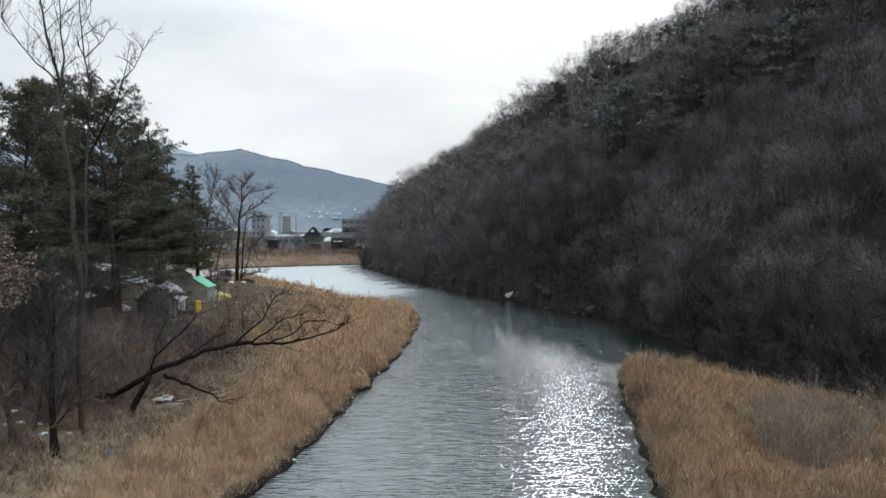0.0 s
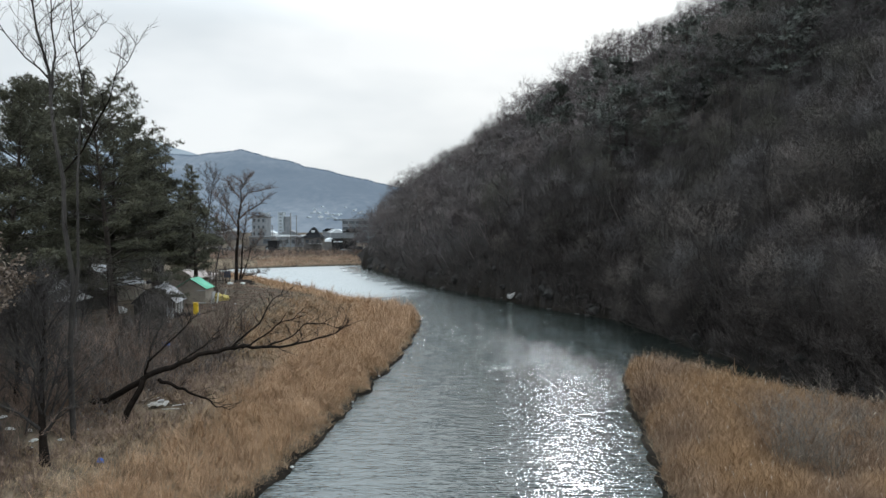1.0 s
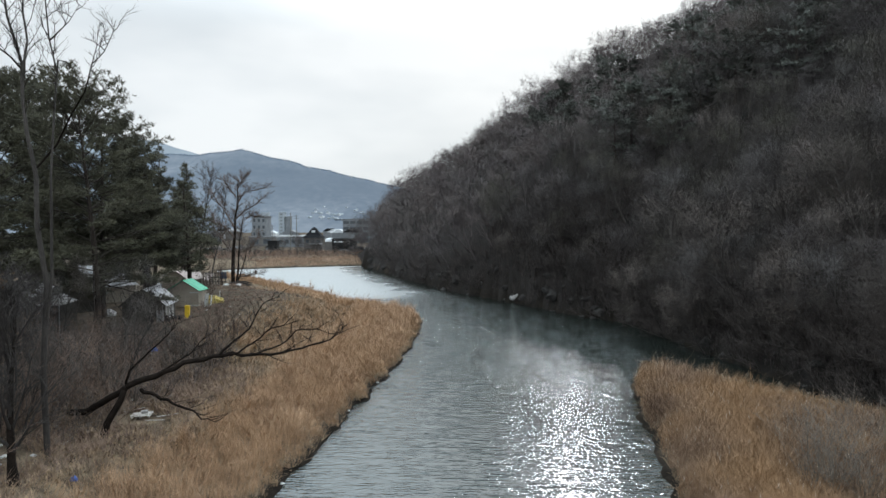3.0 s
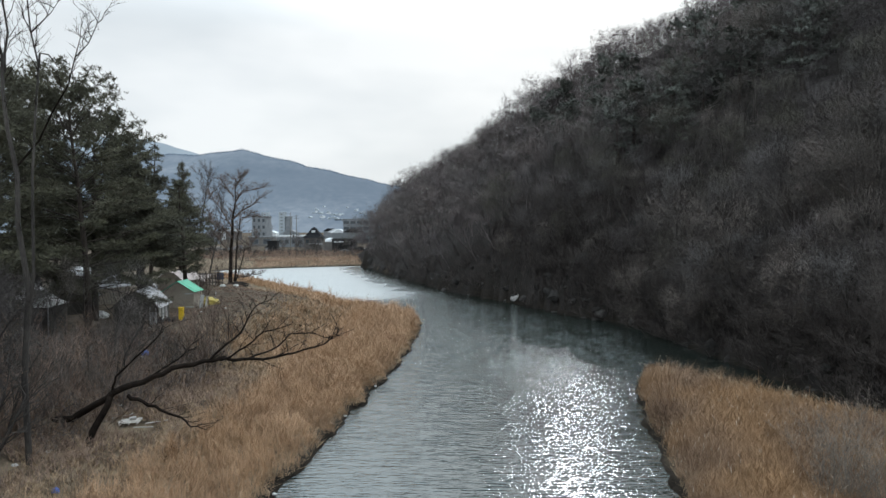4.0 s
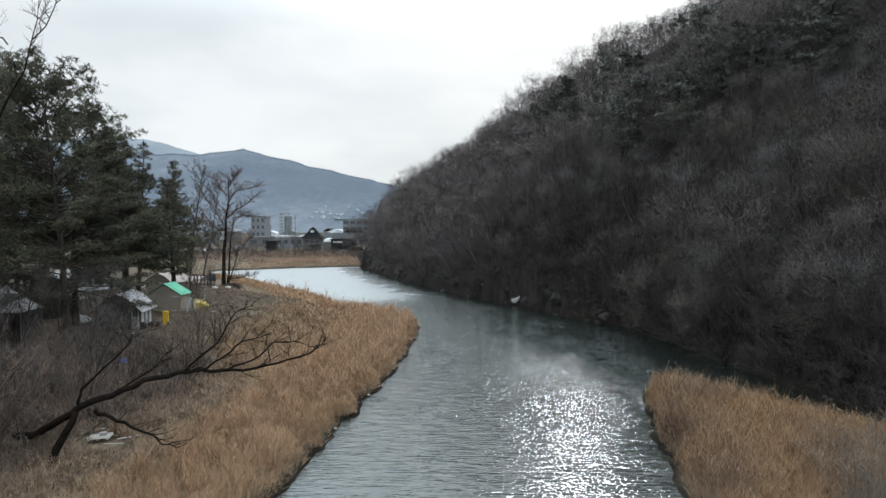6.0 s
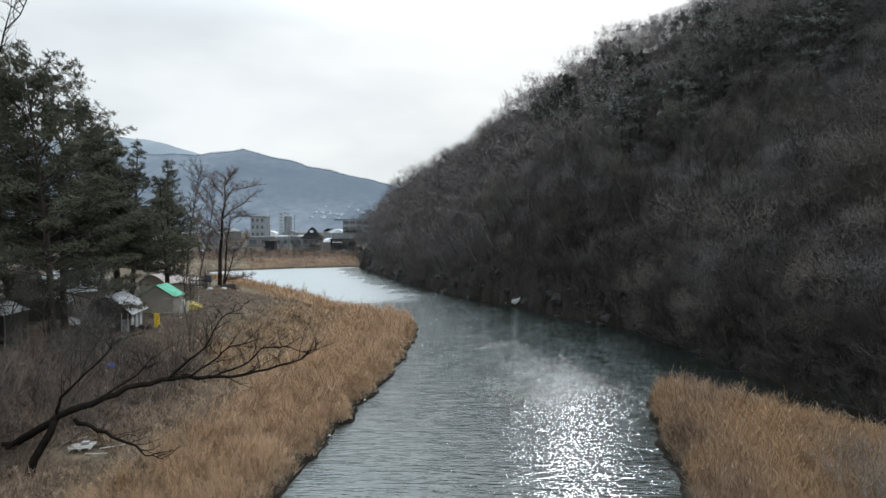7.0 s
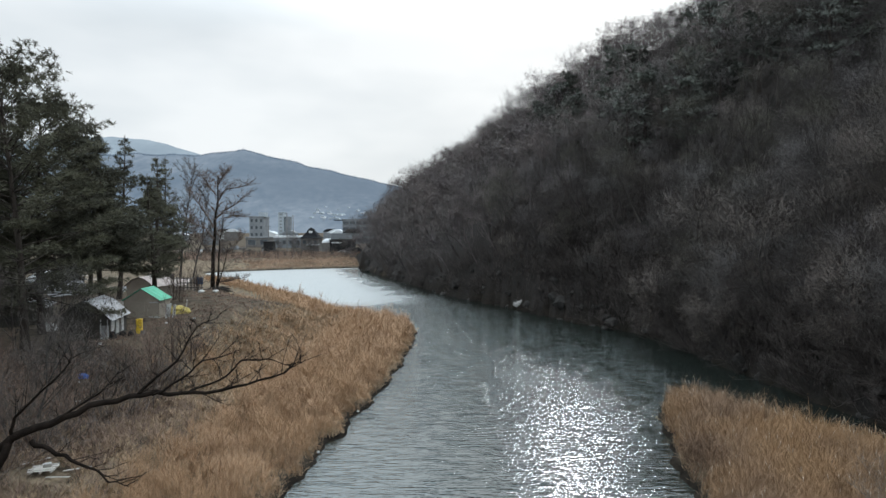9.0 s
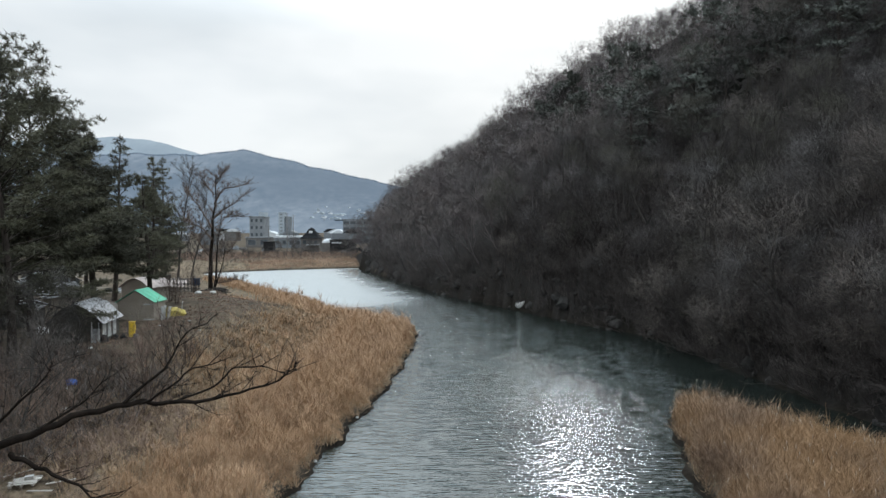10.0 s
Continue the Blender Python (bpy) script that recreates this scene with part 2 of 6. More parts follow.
def ground_material():
    """Leaf litter, straw and pale trodden earth, laid out by the ground-cover attribute."""
    m = surface("ground_litter", (0.013, 0.0122, 0.0120), (0.040, 0.0365, 0.035), 0.55, 0.95, 0.7, 9, world_space=True,
                patch=(0.017, 0.0155, 0.0145), patch_scale=0.09, spec=0.04)
    nt = m.node_tree
    b = nt.nodes["Principled BSDF"]
    base = b.inputs["Base Color"].links[0].from_socket
    pos = nt.nodes.new("ShaderNodeNewGeometry").outputs["Position"]
    at = nt.nodes.new("ShaderNodeAttribute")
    at.attribute_name = "cover"
    sep = nt.nodes.new("ShaderNodeSeparateColor")
    nt.links.new(at.outputs["Color"], sep.inputs["Color"])

    def layer(fac, low, high, scale, under):
        n = nt.nodes.new("ShaderNodeTexNoise")
        n.inputs["Scale"].default_value, n.inputs["Detail"].default_value, n.inputs["Roughness"].default_value = scale, 8, 0.65
        nt.links.new(pos, n.inputs["Vector"])
        r = nt.nodes.new("ShaderNodeValToRGB")
        r.color_ramp.elements[0].position, r.color_ramp.elements[0].color = 0.36, (*low, 1)
        r.color_ramp.elements[1].position, r.color_ramp.elements[1].color = 0.66, (*high, 1)
        nt.links.new(n.outputs["Fac"], r.inputs["Fac"])
        mx = nt.nodes.new("ShaderNodeMixRGB")
        nt.links.new(fac, mx.inputs["Fac"])
        nt.links.new(under, mx.inputs["Color1"])
        nt.links.new(r.outputs["Color"], mx.inputs["Color2"])
        return mx.outputs["Color"]

    c = layer(sep.outputs["Red"], (0.045, 0.036, 0.028), (0.235, 0.185, 0.130), 1.1, base)
    c = layer(sep.outputs["Green"], (0.20, 0.175, 0.155), (0.44, 0.41, 0.385), 0.7, c)
    # blue: waterline mud, near-black with the undercut's shade in the colour
    c = layer(sep.outputs["Blue"], (0.006, 0.0052, 0.0045), (0.020, 0.0165, 0.013), 2.0, c)
    nt.links.new(c, b.inputs["Base Color"])
    return m


def water_material():
    m = bpy.data.materials.new("rippled_river_water")
    m.use_nodes = True
    nt = m.node_tree
    b = nt.nodes["Principled BSDF"]
    b.inputs["Base Color"].default_value = (0.011, 0.016, 0.014, 1)
    b.inputs["IOR"].default_value = 2.0
    b.inputs["Specular Tint"].default_value = (0.87, 1.0, 1.05, 1)
    pos = nt.nodes.new("ShaderNodeNewGeometry").outputs["Position"]

    def ripples(scale, stretch, turn, detail):
        mp = nt.nodes.new("ShaderNodeMapping")
        mp.inputs["Scale"].default_value, mp.inputs["Rotation"].default_value = stretch, (0, 0, radians(turn))
        nt.links.new(pos, mp.inputs["Vector"])
        n = nt.nodes.new("ShaderNodeTexNoise")
        n.inputs["Scale"].default_value, n.inputs["Detail"].default_value = scale, detail
        n.inputs["Distortion"].default_value = 0.2
        nt.links.new(mp.outputs["Vector"], n.inputs["Vector"])
        return n.outputs["Fac"]

    long_waves = ripples(4.2, (0.24, 1.15, 1), 8, 1.0)
    short_waves = ripples(8.0, (0.75, 1.2, 1), -10, 0.5)
    swell = ripples(0.55, (0.45, 2.0, 1), 4, 2)
    gusts = ripples(1.0, (0.55, 1.5, 1), -6, 1.5)
    calm = ripples(0.30, (1.5, 0.4, 1), 12, 3)
    add = nt.nodes.new("ShaderNodeMath")
    add.operation, add.inputs[1].default_value = "MULTIPLY_ADD", 0.32
    nt.links.new(short_waves, add.inputs[0])
    rise = nt.nodes.new("ShaderNodeMath")
    rise.operation, rise.inputs[1].default_value = "MULTIPLY_ADD", 0.3
    nt.links.new(swell, rise.inputs[0])
    nt.links.new(long_waves, rise.inputs[2])
    nt.links.new(rise.outputs["Value"], add.inputs[2])
    amp = nt.nodes.new("ShaderNodeMapRange")
    amp.inputs["From Min"].default_value, amp.inputs["From Max"].default_value = 0.35, 0.65
    amp.inputs["To Min"].default_value, amp.inputs["To Max"].default_value = 0.6, 1.0
    nt.links.new(calm, amp.inputs["Value"])
    bp = nt.nodes.new("ShaderNodeBump")
    bp.inputs["Distance"].default_value = 0.118
    shelter = nt.nodes.new("ShaderNodeAttribute")
    shelter.attribute_name = "ripple"
    wind = nt.nodes.new("ShaderNodeMath")
    wind.operation = "MULTIPLY"
    flaw = nt.nodes.new("ShaderNodeMapRange")
    for key, value in (("From Min", 0.36), ("From Max", 0.62), ("To Min", 0.42), ("To Max", 1.08)):
        flaw.inputs[key].default_value = value
    nt.links.new(gusts, flaw.inputs["Value"])
    patchy = nt.nodes.new("ShaderNodeMath")
    patchy.operation = "MULTIPLY"
    nt.links.new(amp.outputs["Result"], patchy.inputs[0])
    nt.links.new(flaw.outputs["Result"], patchy.inputs[1])
    nt.links.new(patchy.outputs["Value"], wind.inputs[0])
    nt.links.new(shelter.outputs["Fac"], wind.inputs[1])
    nt.links.new(wind.outputs["Value"], bp.inputs["Strength"])
    # farther out the chop is broader
    chop = ripples(3.4, (0.30, 1.35, 1), 3, 2.5)
    reach = nt.nodes.new("ShaderNodeAttribute")
    reach.attribute_name = "broad_chop"
    far_chop = nt.nodes.new("ShaderNodeMath")
    far_chop.operation = "MULTIPLY"
    nt.links.new(chop, far_chop.inputs[0])
    nt.links.new(reach.outputs["Fac"], far_chop.inputs[1])
    total = nt.nodes.new("ShaderNodeMath")
    total.operation = "ADD"
    nt.links.new(add.outputs["Value"], total.inputs[0])
    nt.links.new(far_chop.outputs["Value"], total.inputs[1])
    nt.links.new(total.outputs["Value"], bp.inputs["Height"])
    nt.links.new(bp.outputs["Normal"], b.inputs["Normal"])
    fine = nt.nodes.new("ShaderNodeAttribute")
    fine.attribute_name = "fine_ripple"
    nt.links.new(fine.outputs["Fac"], b.inputs["Roughness"])
    # sky sheen of the far lake put into the base colour, patchy at its edge
    sheen = nt.nodes.new("ShaderNodeAttribute")
    sheen.attribute_name = "sky_sheen"
    mottle = ripples(0.16, (1.0, 0.5, 1), 0, 5)
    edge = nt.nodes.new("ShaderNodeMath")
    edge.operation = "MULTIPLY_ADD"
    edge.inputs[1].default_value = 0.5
    nt.links.new(mottle, edge.inputs[0])
    nt.links.new(sheen.outputs["Fac"], edge.inputs[2])
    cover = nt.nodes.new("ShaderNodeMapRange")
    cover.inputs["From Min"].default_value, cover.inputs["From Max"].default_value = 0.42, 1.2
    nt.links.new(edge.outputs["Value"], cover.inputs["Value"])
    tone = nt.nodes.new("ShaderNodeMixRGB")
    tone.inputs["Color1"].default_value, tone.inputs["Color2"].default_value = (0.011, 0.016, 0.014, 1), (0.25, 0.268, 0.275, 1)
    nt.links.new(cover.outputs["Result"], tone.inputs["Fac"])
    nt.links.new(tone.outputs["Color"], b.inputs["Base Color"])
    return m


def mountain_material(name, low, high, haze_glow):
    """A distant ridge used as a plain backdrop, its air haze put in as a blue glow."""
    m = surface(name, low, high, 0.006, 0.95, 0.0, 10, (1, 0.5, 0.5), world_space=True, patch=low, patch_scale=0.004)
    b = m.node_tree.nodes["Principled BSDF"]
    b.inputs["Emission Color"].default_value = (*haze_glow, 1)
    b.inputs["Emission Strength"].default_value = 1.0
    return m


# ---------------------------------------------------------------- mesh helpers
def fast_mesh(name, verts, tris, mats, index=None, smooth=False, normals=None):
    """A triangle mesh from two arrays."""
    verts, tris = np.asarray(verts, dtype=np.float32), np.asarray(tris, dtype=np.int32)
    me = bpy.data.meshes.new(name)
    me.vertices.add(len(verts))
    me.vertices.foreach_set("co", verts.ravel())
    me.loops.add(tris.size)
    me.loops.foreach_set("vertex_index", tris.ravel())
    me.polygons.add(len(tris))
    me.polygons.foreach_set("loop_start", np.arange(0, tris.size, 3, dtype=np.int32))
    for m in (mats if isinstance(mats, (list, tuple)) else [mats]):
        me.materials.append(m)
    if index is not None:
        me.polygons.foreach_set("material_index", np.asarray(index, dtype=np.int32))
    if smooth:
        me.polygons.foreach_set("use_smooth", np.ones(len(tris), dtype=bool))
    me.update(calc_edges=True)
    me.validate()
    if normals is not None:
        me.attributes.new("custom_normal", "FLOAT_VECTOR", "POINT").data.foreach_set("vector", np.asarray(normals, dtype=np.float32).ravel())
        me.update()
    return me


class Tubes:
    """Collects tapered tubes and thin tapering spikes into one triangle mesh."""

    def __init__(self):
        self.v, self.f = [], []

    def path(self, pts, radii, sides=5):
        n0 = len(self.v)
        k = len(pts)
        for i, p in enumerate(pts):
            a, b = pts[max(i - 1, 0)], pts[min(i + 1, k - 1)]
            t = Vector(b) - Vector(a)
            t = t.normalized() if t.length > 1e-6 else Vector((0, 0, 1))
            u = t.cross(Vector((0.31, 0.95, 0.07)))
            u = u.normalized() if u.length > 1e-3 else t.orthogonal().normalized()
            w = t.cross(u)
            for s in range(sides):
                g = 2 * math.pi * s / sides
                self.v.append(Vector(p) + (u * math.cos(g) + w * math.sin(g)) * radii[i])
        for i in range(k - 1):
            for s in range(sides):
                a, b = n0 + i * sides + s, n0 + i * sides + (s + 1) % sides
                c, d = a + sides, b + sides
                self.f += [(a, b, d), (a, d, c)]
        tip = n0 + (k - 1) * sides
        for s in range(1, sides - 1):
            self.f.append((tip, tip + s, tip + s + 1))

    def spike(self, p, q, r):
        n0 = len(self.v)
        p, q = Vector(p), Vector(q)
        t = q - p
        u = t.orthogonal().normalized() * r
        w = t.cross(u).normalized() * r
        self.v += [p + u, p - u * 0.5 + w * 0.87, p - u * 0.5 - w * 0.87, q]
        self.f += [(n0, n0 + 1, n0 + 3), (n0 + 1, n0 + 2, n0 + 3), (n0 + 2, n0, n0 + 3)]

    def arrays(self):
        return np.array([tuple(p) for p in self.v], dtype=np.float32), np.array(self.f, dtype=np.int32)

    def mesh(self, name, mat, smooth=False):
        v, f = self.arrays()
        return fast_mesh(name, v, f, mat, smooth=smooth)


def part(name, data, parent, label="", at=None):
    """One mesh object under a thing or a part."""
    ob = new(name, data)
    ob.parent = parent
    if at is not None:
        ob.matrix_local = at
    return tagged(ob, label)


def shape(name, bm, mat, bevel=0.0, smooth=False):
    """A mesh out of a bmesh, with softened edges where asked."""
    if bevel:
        bmesh.ops.bevel(bm, geom=bm.edges[:], offset=bevel, segments=2, affect="EDGES", clamp_overlap=True)
    bmesh.ops.recalc_face_normals(bm, faces=bm.faces)
    me = bpy.data.meshes.new(name)
    bm.to_mesh(me)
    bm.free()
    me.materials.append(mat)
    if smooth:
        for p in me.polygons:
            p.use_smooth = True
    return me


def box(name, size, centre, mat, bevel=0.02, turn=0.0):
    bm = bmesh.new()
    bmesh.ops.create_cube(bm, size=1.0)
    bmesh.ops.scale(bm, vec=size, verts=bm.verts)
    if turn:
        bmesh.ops.rotate(bm, cent=(0, 0, 0), matrix=Matrix.Rotation(radians(turn), 3, "Z"), verts=bm.verts)
    bmesh.ops.translate(bm, vec=centre, verts=bm.verts)
    return shape(name, bm, mat, bevel)


def slab(name, pts, thick, mat, along=None):
    """A plate of the given thickness over a planar polygon."""
    bm = bmesh.new()
    vs = [bm.verts.new(p) for p in pts]
    f = bm.faces.new(vs)
    bm.normal_update()
    n = Vector(along) if along else f.normal.copy()
    r = bmesh.ops.extrude_face_region(bm, geom=[f])
    bmesh.ops.translate(bm, vec=-n.normalized() * thick, verts=[e for e in r["geom"] if isinstance(e, bmesh.types.BMVert)])
    return shape(name, bm, mat)


# ---------------------------------------------------------------- plan of the valley
LEFT_SHORE = [(-15, -80), (-13.5, 0), (-12, 18), (-9.8, 31), (-8.4, 36), (-7.3, 45), (-6.2, 55), (-5.2, 62), (-4.3, 71), (-3.8, 80),
              (-3.3, 90), (-4.0, 96), (-8, 99), (-12.5, 102), (-17.5, 115), (-23, 127), (-33, 142), (-44, 160), (-56, 182), (-66, 196)]
FAR_SHORE = [(-64, 204), (-57, 208), (-46, 215), (-36, 219), (-27, 222)]
HILL_FOOT = [(-23.5, 212), (-18, 193), (-12, 175), (-6.5, 158), (-0.7, 141.6), (5, 129), (10.5, 118), (17, 102.5), (22, 94), (25.2, 86), (25.3, 73),
             (27.6, 57), (29.5, 45), (31.5, 30), (34, 0), (38, -80)]
HILL_NOSE = [(130, 345), (60, 335), (10, 318), (-22, 298), (-33, 270), (-31, 240), (-26.5, 222)]
SPIT = [(8.0, -80), (8.4, 20), (9.8, 31.3), (10.9, 36.3), (12.2, 44.5), (13.5, 52), (14.9, 58), (16.2, 60.3), (18, 58.5), (21, 53.5), (24, 49.5), (28, 45), (36, 40),
        (40, -80)]
CREST = [(-31, 288, 12), (-20.6, 285, 23.5), (-6.8, 270, 27.5), (1.6, 255, 31.5), (9.1, 240, 34), (23.4, 225, 43), (33, 212, 46), (35.5, 200, 49.5), (40.3, 185, 49.5),
         (46, 175, 53), (54, 175, 57), (61, 172, 60.5), (80, 165, 68), (110, 140, 78), (150, 80, 85), (175, -100, 85)]
WATER_EDGE = LEFT_SHORE + FAR_SHORE + HILL_FOOT
HILL_EDGE = HILL_NOSE + HILL_FOOT + [(400, -80), (400, 345)]


def inside(x, y, poly):
    hit = np.zeros(x.shape, dtype=bool)
    for (x0, y0), (x1, y1) in zip(poly, poly[1:] + poly[:1]):
        cross = ((y0 > y) != (y1 > y))
        hit ^= cross & (x < (x1 - x0) * (y - y0) / (y1 - y0 if y1 != y0 else 1e-9) + x0)
    return hit


def nearest(x, y, line, closed=False):
    """Distance to a polyline, and the height at its nearest point where the line has heights."""
    best, high = np.full(x.shape, 1e9), np.zeros(x.shape)
    pairs = list(zip(line, line[1:])) + ([(line[-1], line[0])] if closed else [])
    for a, b in pairs:
        dx, dy = b[0] - a[0], b[1] - a[1]
        t = np.clip(((x - a[0]) * dx + (y - a[1]) * dy) / (dx * dx + dy * dy), 0, 1)
        d = np.hypot(x - a[0] - t * dx, y - a[1] - t * dy)
        near = d < best
        best = np.where(near, d, best)
        if len(a) > 2:
            high = np.where(near, a[2] + t * (b[2] - a[2]), high)
    return best, high


def step(a, b, v):
    t = np.clip((v - a) / (b - a), 0, 1)
    return t * t * (3 - 2 * t)


def waves(x, y, size, seed=0.0):
    k = 2 * math.pi / size
    return (np.sin(k * x + 1.7 * np.sin(k * 0.63 * y + seed) + seed) + np.sin(k * 0.81 * y + 1.3 * np.sin(k * 0.71 * x - seed) + 2 * seed)
            + 0.5 * np.sin(k * 2.1 * (x + 0.6 * y) + 3 * seed) + 0.5 * np.sin(k * 2.3 * (y - 0.5 * x) + 5 * seed)) / 3


def plan(x, y):
    """Ground height, distance inland and the kind of place (0 water, 1 left and far land, 2 spit, 3 hill) for arrays of x and y."""
    x, y = np.atleast_1d(np.asarray(x, float)), np.atleast_1d(np.asarray(y, float))
    wet = inside(x, y, WATER_EDGE)
    dw = nearest(x, y, WATER_EDGE, True)[0]
    on_spit = inside(x, y, SPIT)
    ds = nearest(x, y, SPIT, True)[0]
    hill = inside(x, y, HILL_EDGE) & ~wet
    jig = 0.45 * waves(x, y, 5.5, 1.0) + 0.2 * waves(x, y, 1.9, 2.0)
    sd = np.where(wet, np.where(on_spit, ds, -np.minimum(dw, ds)), dw) + jig * step(60, 20, np.minimum(dw, 60))
    # left terrace and far land
    lip = 0.42 * step(-0.25, 0.5, sd)
    terrace = 2.75 * step(120, 95, y) + 0.8 * step(95, 120, y)
    low = lip + 1.55 * step(0.3, 9, sd) + terrace * step(9, 17.5, sd) + 0.12 * waves(x, y, 4.0, 3.0) * step(0, 3, sd)
    # reed spit
    bar = lip + 0.35 * step(0, 5, sd) + 0.08 * waves(x, y, 3.0, 4.0)
    # wooded hill
    df = nearest(x, y, HILL_FOOT + [], False)[0]
    dn = nearest(x, y, HILL_NOSE, False)[0]
    d_foot = np.minimum(df, dn)
    d_crest, h_crest = nearest(x, y, CREST)
    t = d_foot / np.maximum(d_foot + d_crest, 0.01)
    bluff = 0.84 - 0.26 * step(80, 108, y) + 0.30 * step(122, 165, y)
    slope = lip + 1.0 * step(0, 1.3, d_foot) + (h_crest - 1.0) * t ** bluff
    slope = slope + step(2, 14, d_foot) * (1.7 * waves(x, y, 31, 5.0) + 0.6 * waves(x, y, 9, 6.0))
    bed = -1.3 * step(0.2, -3.5, sd) - 0.05
    z = np.where(hill, slope, np.where(on_spit & wet, bar, low))
    z = np.where(sd < -0.25, bed, z)
    kind = np.where(sd < 0, 0, np.where(hill, 3, np.where(on_spit & wet, 2, 1)))
    return z, sd, kind


def ground_at(x, y):
    return float(plan(x, y)[0][0])


# ---------------------------------------------------------------- ground, water, distance
def spread(*runs):
    out = []
    for a, b, n in runs:
        out += list(np.linspace(a, b, n, endpoint=False))
    return out


def build_ground():
    gx = np.array(spread((-2600, -600, 6), (-600, -130, 12), (-130, -50, 28), (-50, -2, 72), (-2, 8, 5), (8, 36, 38), (36, 130, 34), (130, 300, 26),
                         (300, 2600, 9)) + [2600])
    gy = np.array(spread((-400, 10, 24), (10, 108, 126), (108, 240, 62), (240, 350, 28), (350, 3200, 22)) + [3200])
    x, y = np.meshgrid(gx, gy)
    z, sd, kind = plan(x.ravel(), y.ravel())
    x, y = x.ravel(), y.ravel()
    nx, ny = len(gx), len(gy)
    i = (np.arange(ny - 1)[:, None] * nx + np.arange(nx - 1)[None, :]).ravel()
    tris = np.concatenate([np.stack([i, i + 1, i + nx + 1], 1), np.stack([i, i + nx + 1, i + nx], 1)])
    me = fast_mesh("ground", np.stack([x, y, z], 1), tris, ground_material(), smooth=True)
    straw = np.where(kind == 1, step(-0.2, 0.6, sd) * step(15, 8, sd + 1.5 * waves(x, y, 7, 2) - 5 * step(52, 64, y)), np.where(kind == 2, 0.8, 0.0))
    straw = np.where((kind == 1) & (y > 55), np.maximum(straw, step(17, 12, sd)), straw)
    straw = np.where((kind == 1) & (y > 105), np.maximum(straw, 0.7 * step(60, 30, sd)), straw)
    straw = np.where(kind == 1, np.maximum(straw, 0.5 * step(5, 9, sd)), straw)
    straw *= np.where(x > 6, step(2, 6, nearest(x, y, HILL_FOOT)[0] + 8 * (kind == 2)), 1.0)
    trodden = np.where(kind == 1, step(0.1, 0.7, waves(x, y, 17, 7)) * step(24, 32, sd) * step(60, 75, y) * step(200, 150, y), 0.0)
    # wet bank edge, darkened in colour for the shadowed undercut
    shaded_mud = np.where(kind == 3, 0.0, step(0.7, 0.0, sd))
    cov = np.stack([straw, trodden, shaded_mud, np.ones_like(shaded_mud)], 1).astype(np.float32)
    attr = me.color_attributes.new("cover", "FLOAT_COLOR", "POINT")
    attr.data.foreach_set("color", cov.ravel())
    return tagged(new("ground", me), "leaf-strewn river banks, straw slopes and steep wooded hillside", "ground", kind="structure")


build_ground()


def build_water():
    """The river and lake: one level sheet, with less ripple in the lee of the hill and out on the lake."""
    gx, gy = np.linspace(-95, 60, 104), np.linspace(-90, 240, 166)
    x, y = (a.ravel() for a in np.meshgrid(gx, gy))
    nx, ny = len(gx), len(gy)
    i = (np.arange(ny - 1)[:, None] * nx + np.arange(nx - 1)[None, :]).ravel()
    tris = np.concatenate([np.stack([i, i + 1, i + nx + 1], 1), np.stack([i, i + nx + 1, i + nx], 1)])
    me = fast_mesh("water", np.stack([x, y, np.zeros_like(x)], 1), tris, water_material())
    lee = nearest(x, y, HILL_FOOT)[0]
    lee = step(0.6, 5.0 + 4.0 * step(84, 60, y), lee + 1.5 * waves(x, y, 14, 2.0))
    off = step(34, 92, y + 4 * waves(x, y, 22, 1.0))
    # painted lake sheen stops short of the hill foot, where its dark reflection lies
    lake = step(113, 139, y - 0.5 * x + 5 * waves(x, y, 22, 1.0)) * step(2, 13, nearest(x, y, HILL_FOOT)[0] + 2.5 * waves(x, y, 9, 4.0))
    wind = (0.8 + 0.2 * step(30, 60, y) + 0.6 * step(50, 76, y)) * (0.13 + 0.87 * lee) * (1 - 0.15 * off * (1 - lake)) * (1 - 0.5 * lake)
    fine = 0.10 + 0.25 * lake
    for key, values in (("ripple", wind), ("fine_ripple", fine), ("sky_sheen", lake), ("broad_chop", 1.0 * step(46, 76, y))):
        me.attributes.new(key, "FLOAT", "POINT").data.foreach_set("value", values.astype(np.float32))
    return tagged(new("water", me), "grey-green rippled river water with sun glitter, lake paled by painted sky sheen", "river", kind="structure")


build_water()


def mountain_z(x, y, dist, tops, deep):
    """Height of a far mountain: its skyline, falling away to both sides with spurs."""
    u = (y - dist) / deep
    hs = np.interp(x, [t[0] for t in tops], [t[1] for t in tops]) + 4 * waves(x, x * 0, 95, 1.0) + 1.6 * waves(x, x * 0, 24, 4.0)
    fall = 1 - np.abs(u) ** 1.15
    return hs * fall * (1 - 0.35 * (0.5 + 0.5 * waves(x + 40 * u, y, 230, 2.0)) * (1 - fall))


NEAR_TOPS = [(-1900, 120), (-1300, 170), (-800, 200), (-620, 196), (-505, 210), (-410, 184), (-270, 149), (-165, 124), (-60, 94), (120, 60), (500, 40)]


